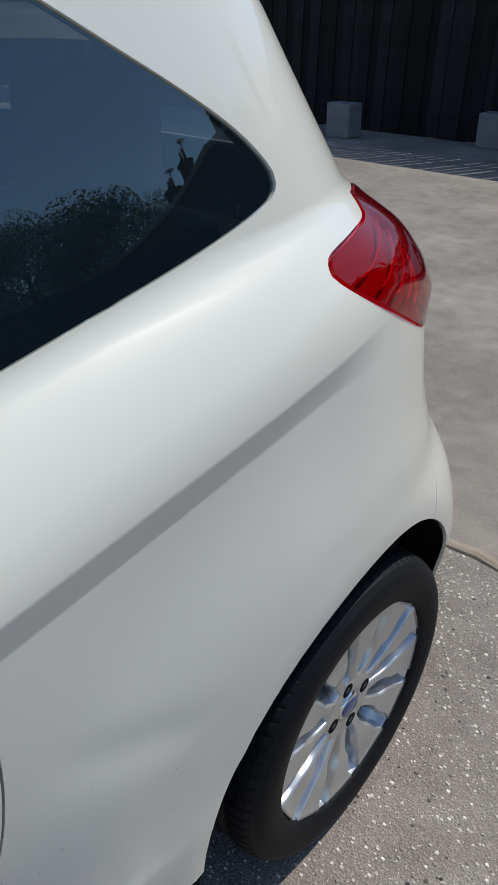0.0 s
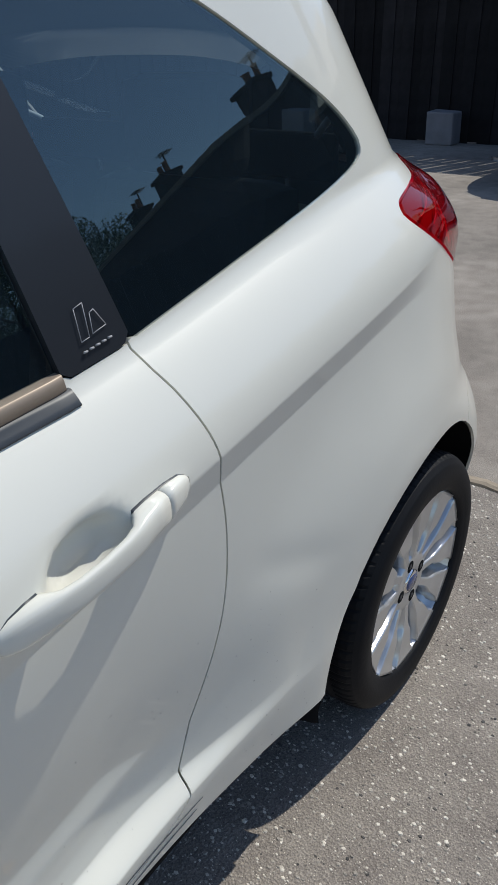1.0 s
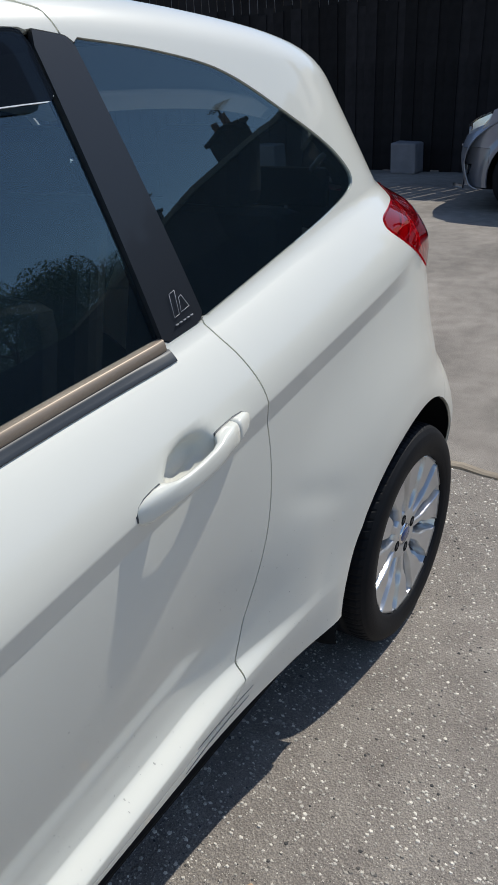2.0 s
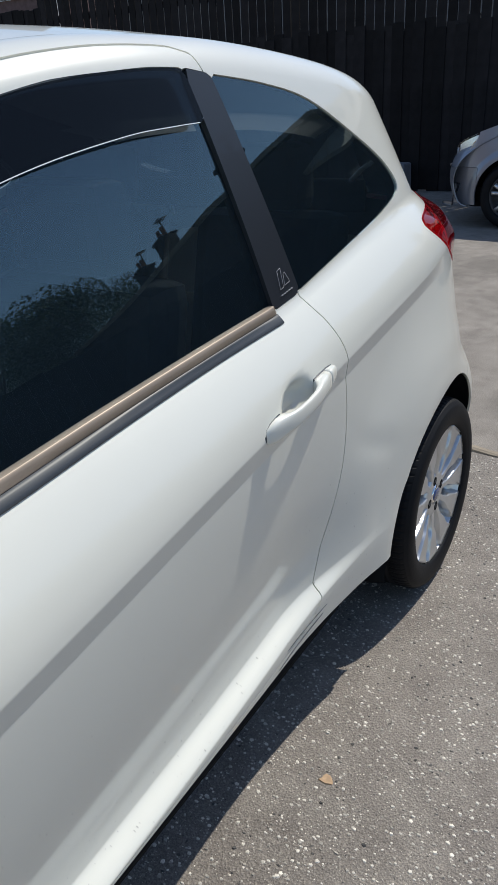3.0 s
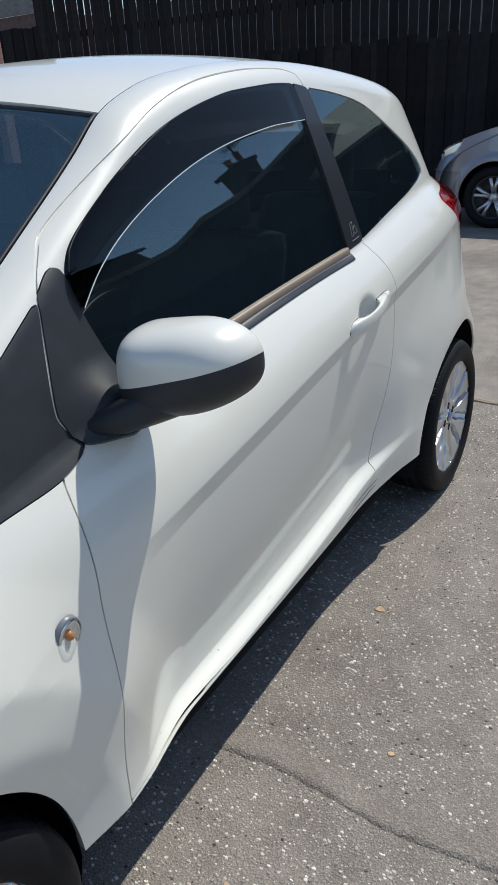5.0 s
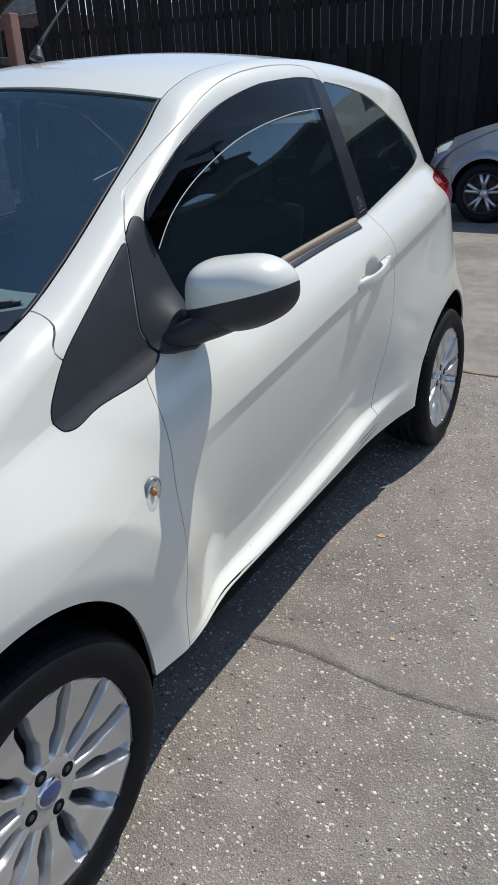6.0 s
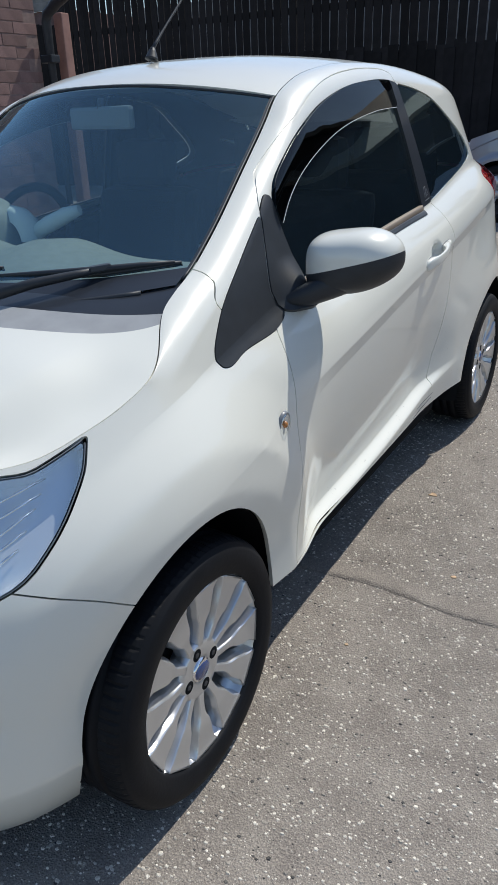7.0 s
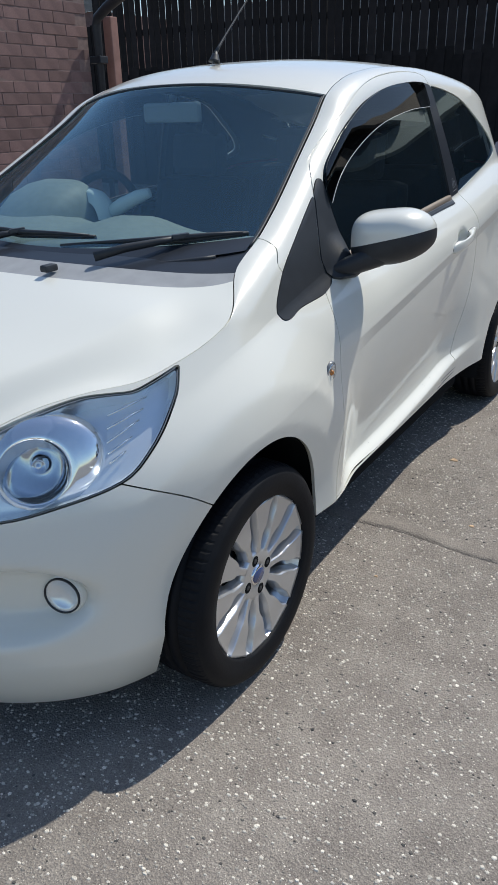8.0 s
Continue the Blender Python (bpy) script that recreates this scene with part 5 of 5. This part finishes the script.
# ---- the parked car in the yard ----
def yard_car():
    SILVER = material("grey_blue_metallic", (0.27, 0.295, 0.35), 0.3, metal=0.3, coat=1.0, vary=0.03)
    GREY = material("grey_bumper", (0.22, 0.23, 0.26), 0.35, metal=0.3, coat=0.6)
    top = [(-1.00, 0.225), (-1.10, 0.27), (-1.16, 0.42), (-1.165, 0.58), (-1.125, 0.70), (-1.03, 0.80), (-0.85, 0.905), (-0.56, 1.01), (-0.30, 1.08), (0.05, 1.15), (0.55, 1.42), (1.0, 1.62), (1.6, 1.70), (2.6, 1.69), (3.3, 1.55), (3.62, 1.05), (3.68, 0.55), (3.6, 0.25)]
    xs, zs = zip(*top)
    t = np.linspace(0, 1, len(top))
    u = np.linspace(0, 1, 90)
    X, Z = spline(*zip(t, xs))(u), spline(*zip(t, zs))(u)
    y0, y1 = 8.22, 10.02
    f = np.concatenate([np.linspace(-1, -0.8, 10)[:-1], np.linspace(-0.8, 0.8, 17), np.linspace(0.8, 1, 10)[1:]])
    rows = []
    for x, z in zip(X, Z):
        a = np.abs(f)
        back = 0.20 * (1 - smooth(-1.2, 0.2, np.array(x))) * a**3
        drop = 0.02 * a**2 + 0.06 * np.maximum(a - 0.8, 0)**2 / 0.04
        tuck = 0.16 * max(z - 1.05, 0) / 0.6
        rows.append(np.stack([x + back, (y0 + y1) / 2 + f * ((y1 - y0) / 2 - tuck), z - drop * (z > 0.5)], 1))
    shell = grid(np.stack(rows))
    oc = thing("parked_car", "blue-grey people carrier parked by the dark fence", "car", (-0.16, 0, 0))
    cut = lambda lo, hi: (lambda v: np.minimum(v[:, 2] - lo, hi - v[:, 2]))
    part("bonnet", to_bm(clip(clip(shell, lambda v: v[:, 2] - 0.60), lambda v: 0.10 - v[:, 0]), 0.01), SILVER, oc)
    part("bumper", to_bm(clip(clip(shell, lambda v: 0.598 - v[:, 2]), lambda v: 0.10 - v[:, 0]), 0.01), GREY, oc)
    part("roof", to_bm(clip(shell, lambda v: v[:, 0] - 0.10), 0.01), SILVER, oc)
    # sides, cut to the shape of the upper line, with arches
    for yy, sg in ((y0, -1), (y1, 1)):
        gx = np.concatenate([np.linspace(-1.15, 0.2, 90), np.linspace(0.25, 3.66, 60)])
        v = np.linspace(0, 1, 50)
        up = np.interp(gx, X[:70], Z[:70])
        up = np.where(gx > 3.3, np.interp(gx, X[60:82], Z[60:82]), up)
        rows = []
        for s in v:
            z = 0.24 + s * (up - 0.02 - 0.24)
            r = np.hypot(gx + 0.37, z - 0.33)
            bulge = 0.025 * (1 - smooth(0.40, 0.47, r)) - 0.16 * np.maximum(z - 1.05, 0) / 0.6 - 0.05 * smooth(0.75, 1.05, z) * 0.4
            back = 0.30 * (1 - smooth(-1.25, -0.55, gx))**2
            rows.append(np.stack([gx, yy + sg * (bulge - back), z], 1))
        side = grid(np.stack(rows))
        if sg > 0:
            side = (side[0], [tuple(reversed(q)) for q in side[1]])
        side = clip(side, lambda q: np.hypot(q[:, 0] + 0.37, q[:, 2] - 0.33) - 0.375)
        side = clip(side, lambda q: np.hypot(q[:, 0] - 2.48, q[:, 2] - 0.33) - 0.375)
        lamp_o = outline((-1.13, 0.675), (-1.09, 0.76), (-0.95, 0.845), (-0.74, 0.925), (-0.74, 0.925), (-0.775, 0.85), (-0.86, 0.76), (-0.93, 0.70), (-1.03, 0.675))
        fog_o = outline((-1.115, 0.435), (-1.115, 0.435), (-0.93, 0.44), (-0.93, 0.44), (-0.965, 0.345), (-0.965, 0.345), (-1.10, 0.352), (-1.10, 0.352))
        glass_o = outline((0.35, 1.12), (0.35, 1.12), (1.0, 1.50), (1.7, 1.58), (2.7, 1.56), (3.2, 1.42), (3.35, 1.15), (3.35, 1.15))
        xz = lambda o, g: (lambda q: inside(o, q[:, [0, 2]]) - g if g >= 0 else -inside(o, q[:, [0, 2]]) + g)
        low = lambda q: 0.60 - q[:, 2] - 0.25 * np.maximum(q[:, 0] + 0.72, 0) * 9
        body = clip(clip(clip(side, xz(lamp_o, -0.004)), xz(fog_o, -0.003)), xz(glass_o, -0.002))
        part("side", to_bm(clip(body, lambda q: np.maximum(q[:, 2] - 0.60, q[:, 0] + 0.73)), 0.02), SILVER, oc)
        part("bumper_corner", to_bm(clip(body, lambda q: np.minimum(0.597 - q[:, 2], -q[:, 0] - 0.733)), 0.02), GREY, oc)
        hl = part("headlamp", to_bm(clip(side, xz(lamp_o, 0.01)), 0.0, -0.03), LAMP_WHITE, oc, "clear headlamp")
        part("lens", to_bm(clip(side, xz(lamp_o, 0.001)), 0.01, 0.002), CLEAR, hl)
        part("indicator", to_bm(clip(clip(side, xz(lamp_o, 0.012)), lambda q: q[:, 0] + 0.93 - (q[:, 2] - 0.70) * 0.9), 0.0, -0.024), AMBER, hl, "amber indicator")
        fl = part("fog_lamp", to_bm(clip(side, xz(fog_o, 0.004)), 0.0, -0.01), CHROME, oc, "oblong clear fog lamp")
        part("lens", to_bm(clip(side, xz(fog_o, 0.001)), 0.006, 0.002), CLEAR, fl)
        part("side_window", to_bm(clip(side, xz(glass_o, 0.0)), 0.0, -0.004), GLOSS_BLACK, oc, "dark side window")
        for wx in (-0.37, 2.48):
            bm = lathe([(0.21, 0.03), (0.225, 0.075), (0.26, 0.095), (0.30, 0.088), (0.322, 0.07), (0.33, 0.04), (0.33, -0.06), (0.31, -0.09), (0.22, -0.09)], 56)
            wheel = part("wheel", lathe([(0.0, 0.02), (0.06, 0.03), (0.06, 0.01), (0.19, -0.02), (0.205, 0.05), (0.222, 0.082), (0.228, 0.075), (0.21, -0.08)], 56), ALLOY_DARK, oc, "alloy wheel with five split spokes")
            part("tyre", bm, RUBBER, wheel, "black rubber tyre")
            for k in range(5):
                for d in (-0.17, 0.17):
                    a = k * 2 * math.pi / 5 + 0.3
                    p = [Vector((0.045, 0.05 * math.cos(a + d * 0.6), 0.05 * math.sin(a + d * 0.6))), Vector((0.065, 0.13 * math.cos(a + d), 0.13 * math.sin(a + d))), Vector((0.066, 0.208 * math.cos(a + d * 1.15), 0.208 * math.sin(a + d * 1.15)))]
                    part("spoke", tube(p, [0.022, 0.018, 0.024], 8), ALLOY, wheel)
            part("hub", lathe([(0.0, 0.062), (0.03, 0.06), (0.055, 0.045), (0.06, 0.02)], 24), ALLOY, wheel)
            wheel.matrix_basis = Matrix.Translation((wx, yy - sg * 0.085, 0.33)) @ Matrix.Rotation(sg * math.pi / 2, 4, "Z")
            bm = bmesh.new()
            rings = []
            for yv, r in ((yy - sg * 0.32, 0.39), (yy - sg * 0.04, 0.40)):
                rings.append([bm.verts.new((wx + r * math.cos(a), yv, 0.33 + r * math.sin(a))) for a in np.linspace(-0.2, math.pi + 0.2, 30)])
            for k in range(29):
                bm.faces.new((rings[0][k], rings[0][k + 1], rings[1][k + 1], rings[1][k]))
            bm.faces.new(rings[0])
            part("arch_liner", bm, LINER, oc, "black arch liner")
    part("underbody", boxed((-0.85, y0 + 0.15, 0.2), (3.4, y1 - 0.15, 0.4), 0.03), LINER, oc, "black underbody")


yard_car()

# ---- brick house corner with its gutter ----
house = tagged(part("wall_brick", boxed((-6.0, -0.4, 0.0), (-2.735, 3.345, 2.22), 0.0), MORTAR), "red-brown brick house wall with pale mortar", "", "", "structure")
POST = material("pinkish_post", (0.30, 0.17, 0.14), 0.8, vary=0.2, scale=12)
pipe = part("downpipe", tube([(-2.67, 3.385, 0.0), (-2.67, 3.385, 1.95), (-2.65, 3.38, 2.00), (-2.52, 3.35, 2.055), (-2.30, 3.29, 2.12), (-2.02, 3.22, 2.2)], [0.034, 0.034, 0.034, 0.036, 0.04, 0.042], 14), BLACK_PLASTIC, None, "black plastic downpipe with a slanting branch")
tagged(pipe, "black plastic downpipe on the brick corner", "downpipe")
for z in (0.6, 1.70):
    part("bracket", boxed((-2.735, 3.345, z), (-2.625, 3.43, z + 0.05), 0.006), BLACK_PLASTIC, pipe)
post = part("wooden_post", boxed((-2.71, 3.50, 0.0), (-2.63, 3.58, 2.02), 0.008), POST)
tagged(post, "pinkish painted timber post beside the downpipe", "post")


# ---- the tall board fence ----
fence = tagged(part("fence", boxed((-17.0, 10.985, 0.55), (2.6, 11.03, 0.65), 0.004), FENCE_WOOD), "tall dark stained board fence, open slats above", "", "", "structure")
part("rail", boxed((-17.0, 10.985, 1.75), (2.6, 11.03, 1.84), 0.004), FENCE_WOOD, fence)
part("rail", boxed((-9.62, 10.985, 2.68), (2.6, 11.03, 2.78), 0.004), FENCE_WOOD, fence)
frng = random.Random(9)
board_mesh, slat_mesh, short_mesh = [], [], []
for k in range(3):
    for meshes, half, deep, tall in ((board_mesh, 0.083, 0.011, 2.04 + 0.05 * k), (slat_mesh, 0.0655 - 0.002 * k, 0.010, 1.62), (short_mesh, 0.083, 0.011, 2.90 + 0.02 * k)):
        me = bpy.data.meshes.new("board")
        bm = boxed((-half, -deep, 0.0), (half, deep, tall), 0.003)
        bm.to_mesh(me)
        bm.free()
        me.materials.append(FENCE_WOOD)
        meshes.append(me)
for k in range(136):
    x = -17.0 + 0.144 * k
    tall = x < -9.62
    for name, meshes, z, yy in (("board", short_mesh if tall else board_mesh, 0.006, 10.952), ("slat", slat_mesh, 1.98, 10.974)):
        if name == "slat" and tall:
            continue
        ob = new(name, meshes[frng.randrange(3)])
        ob.parent = fence
        ob.matrix_basis = Matrix.Translation((x + frng.uniform(-0.004, 0.004), yy + (0.022 * (k % 2) if name == "board" else 0.0) * 0.8, z + (frng.uniform(-0.02, 0.02) if name == "board" else 0.0))) @ Matrix.Rotation(frng.uniform(-0.005, 0.005), 4, "Y")
for x in (-15.1, -12.5, -9.7, -7.3, -4.7, -2.1, 0.5):
    part("post", boxed((x, 11.03, 0.0), (x + 0.1, 11.13, 3.6 if x > -9.8 else 2.9), 0.006), FENCE_WOOD, fence)

# ---- the garden wall and the neighbour's house behind the fence ----
setting("wall_garden", boxed((-9.3, 13.0, 0.0), (4.0, 13.22, 3.3), 0.02), material("weathered_render", (0.60, 0.53, 0.46), 0.9, vary=0.35, scale=1.5, fine=0.2, fine_scale=30), "weathered garden wall behind the fence")


def neighbour():
    h = thing("brick_house", "sunlit brick house with a pale boarded gable behind the fence", "house")
    part("wall", boxed((-20.0, 14.0, 0.0), (-12.25, 19.0, 3.62)), BRICK, h)
    part("corner_board", boxed((-12.32, 13.96, 2.4), (-12.18, 14.10, 3.75), 0.01), WHITE_TRIM, h, "white corner board")
    for k in range(18):
        bm = boxed((-20.1, 13.93, 0.0), (-12.25, 13.99, 0.17), 0.006)
        b = part("boarding", bm, BOARDING, h, "pale weathered boarding")
        b.matrix_basis = Matrix.Translation((0, 0.012 * (k % 2), 3.62 + 0.16 * k))


WHITE_TRIM = material("white_trim_paint", (0.62, 0.62, 0.62), 0.6, vary=0.1)
BOARDING = material("pale_boarding", (0.33, 0.31, 0.29), 0.8, vary=0.25, scale=5, random_tint=0.3)
neighbour()

# ---- a dark garden fence across the way, seen mirrored in the side windows ----
far = tagged(part("fence_far", boxed((0, -0.02, 0.5), (16.2, 0.02, 0.6), 0.004), FENCE_WOOD), "dark stained garden fence across the way", "", "", "structure")
far.matrix_world = Matrix.Translation((3.4, 12.1, 0)) @ Matrix.Rotation(math.atan2(-8.5, 13.5), 4, "Z")
part("rail", boxed((0, -0.02, 1.9), (16.2, 0.02, 2.0), 0.004), FENCE_WOOD, far)
plank = part("board", boxed((-0.074, -0.032, 0.0), (0.074, -0.012, 2.5), 0.003), FENCE_WOOD, far)
for k in range(1, 110):
    ob = new("board", plank.data)
    ob.parent = far
    ob.location = (0.146 * k, 0.006 * (k % 2), frng.uniform(-0.03, 0.03))

# ---- houses and trees across the way, seen mirrored in the side windows ----
SLATE = material("tile_roof", (0.27, 0.225, 0.17), 0.7, vary=0.25, scale=2, bump=0.4, bump_scale=12)
DARK_BRICK = material("dark_brick", (0.045, 0.032, 0.026), 0.9, vary=0.2, scale=4)
CLAY = material("clay_pot", (0.25, 0.12, 0.07), 0.8)


def terraced_house(m, wall_mat, width, depth, eave, ridge, label, stack):
    h = thing("house", label, "house", group="houses across the way")
    h.matrix_world = m
    bm = bmesh.new()
    w, d = width / 2, depth / 2
    v = [bm.verts.new(p) for p in ((-w, -d, 0), (w, -d, 0), (w, d, 0), (-w, d, 0), (-w, -d, eave), (w, -d, eave), (w, d, eave), (-w, d, eave), (-w, 0, ridge - 0.1), (w, 0, ridge - 0.1))]
    for f in ((0, 1, 5, 4), (2, 3, 7, 6), (1, 2, 6, 9, 5), (3, 0, 4, 8, 7)):
        bm.faces.new([v[i] for i in f])
    part("wall", bm, wall_mat, h)
    bm = bmesh.new()
    o = 0.25
    e = eave - o * (ridge - eave) / d
    for s in (-1, 1):
        box(bm, (-w - 0.15, 0, 0), (w + 0.15, math.hypot(d + o, ridge - e), 0.12), 0.0,
            Matrix.Translation((0, s * (d + o), e)) @ Matrix.Rotation(math.atan2(ridge - e, d + o), 4, "X") if s < 0 else
            Matrix.Translation((0, d + o, e)) @ Matrix.Rotation(math.pi, 4, "Z") @ Matrix.Rotation(math.atan2(ridge - e, d + o), 4, "X"))
    part("roof", bm, SLATE, h, "weathered tan tiled roof")
    for x in stack:
        ch = part("chimney", boxed((x - 0.45, -0.35, ridge - 0.7), (x + 0.45, 0.35, ridge + 1.1), 0.03), DARK_BRICK, h, "brick chimney stack")
        part("cornice", boxed((x - 0.52, -0.42, ridge + 1.0), (x + 0.52, 0.42, ridge + 1.14), 0.02), DARK_BRICK, ch)
        for k in (-0.25, 0.25):
            bm = lathe([(0.10, 0.0), (0.12, 0.02), (0.10, 0.06), (0.085, 0.42), (0.11, 0.45), (0.08, 0.46), (0.06, 0.2)], 14)
            pot = part("chimney_pot", bm, CLAY, ch)
            pot.matrix_basis = Matrix.Translation((x + k, 0, ridge + 1.13)) @ Matrix.Rotation(-math.pi / 2, 4, "Y")
        bm = tube([(x + 0.2, 0.3, ridge + 0.6), (x + 0.2, 0.3, ridge + 2.1)], 0.03, 6)
        part("tv_mast", bm, ALLOY_DARK, ch, "television aerial")
        for k in range(5):
            part("tv_rod", tube([(x - 0.15 + 0.12 * k, 0.05, ridge + 2.0), (x - 0.15 + 0.12 * k, 0.55, ridge + 2.0)], 0.015, 5), ALLOY_DARK, ch)
        part("tv_boom", tube([(x - 0.25, 0.3, ridge + 2.0), (x + 0.5, 0.3, ridge + 2.0)], 0.018, 5), ALLOY_DARK, ch)
    for x in np.arange(-w + 1.2, w - 0.8, 2.2):
        for z in (0.9,):
            win = part("window", boxed((x - 0.5, -d - 0.03, z), (x + 0.5, -d + 0.05, z + 1.15), 0.01), LINER, h, "dark window")
            part("sill", boxed((x - 0.58, -d - 0.09, z - 0.07), (x + 0.58, -d, z), 0.01), CONCRETE, win)
    return h


for k in range(3):
    p = Vector((10.3 + 5.4 * k, 15.6 + 1.9 * k, 0))
    terraced_house(Matrix.Translation(p) @ Matrix.Rotation(math.atan2(1.9, 5.4), 4, "Z"), DARK_BRICK, 6.0, 7.0, 4.3, (5.5, 5.7, 5.55)[k], "dark brick terraced house with tiled roof and chimneys", ((0.6,), (1.3,), (-1.1,))[k])
terraced_house(Matrix.Translation((5.6, 17.2, 0)) @ Matrix.Rotation(radians(-14), 4, "Z"), DARK_BRICK, 5.6, 5.0, 4.2, 5.9, "dark brick house with a tiled roof", (0.5,))

LEAF_MIX = chip_material("leaf_clumps", (0.02, 0.045, 0.012), (0.075, 0.12, 0.03))
BARK = material("bark", (0.09, 0.07, 0.05), 0.9, vary=0.3, scale=10)


def tree(x, y, height, spread, seed):
    r = random.Random(seed)
    t = thing("tree", "leafy green garden tree across the way", "tree", group="trees across the way")
    t.location = (x, y, 0)
    tr = part("trunk", tube([(0, 0, -0.05), (0.05, 0.02, height * 0.25), (-0.05, 0.05, height * 0.5), (0, 0, height * 0.8)], [0.22, 0.17, 0.12, 0.04], 10), BARK, t)
    tips = []
    for k in range(9):
        a, z = k * 2.4, height * (0.28 + 0.05 * k)
        q = Vector((spread * 0.7 * math.cos(a), spread * 0.7 * math.sin(a), z + height * r.uniform(0.1, 0.22)))
        part("limb", tube([(0, 0, z), q * 0.5 + Vector((0, 0, z * 0.5 + 0.1)), q], [0.08, 0.05, 0.015], 6), BARK, tr)
        tips.append(q)
    tips.append(Vector((0, 0, height * 0.85)))
    vs, fs = [], []
    for _ in range(22000):
        c = tips[r.randrange(len(tips))]
        d = Vector((r.gauss(0, 1), r.gauss(0, 1), r.gauss(0, 0.75)))
        c = c + d * min(1.0, 1.7 / max(d.length, 0.01)) * spread * 0.27
        n = Vector((r.gauss(0, 1), r.gauss(0, 1), r.gauss(0, 1))).normalized()
        s = r.uniform(0.04, 0.085)
        u_ = n.orthogonal().normalized()
        w_ = n.cross(u_)
        k = len(vs)
        vs += [c + u_ * s, c + w_ * s * 0.55 + n * s * 0.12, c - u_ * s, c - w_ * s * 0.55 + n * s * 0.12]
        fs += [(k, k + 1, k + 2, k + 3)]
    me = bpy.data.meshes.new("crown")
    me.from_pydata(vs, [], fs)
    me.materials.append(LEAF_MIX)
    cr = new("crown", me)
    cr.parent = t
    return t


tree(21.5, 16.5, 7.7, 2.7, 1)
tree(24.5, 14.5, 8.6, 3.0, 2)
tree(28.5, 13.0, 8.8, 3.1, 3)

# ---- bricks of the house wall ----
base_mesh = []
for k in range(4):
    bm = boxed((-0.010, -0.1085, -0.0335), (0.0022, 0.1085, 0.0335), 0.002)
    base_mesh.append(bm)
brick_data = []
for bm in base_mesh:
    me = bpy.data.meshes.new("brick")
    for v in bm.verts:
        v.co += Vector((0.002, 0.002, 0.002)) * noise.noise(v.co * 40 + Vector((len(brick_data) * 7, 0, 0)))
    bm.to_mesh(me)
    bm.free()
    me.materials.append(BRICK)
    brick_data.append(me)
brng = random.Random(12)
for row in range(20):
    z = 0.71 + 0.075 * row
    for col in range(14):
        y = 3.235 - 0.225 * col - (0.1125 if row % 2 else 0)
        ob = new("brick", brick_data[brng.randrange(4)])
        ob.parent = house
        ob.location = (-2.735 + brng.uniform(-0.002, 0.003), y + (0.0 if col or row % 2 == 0 else 0.0), z)
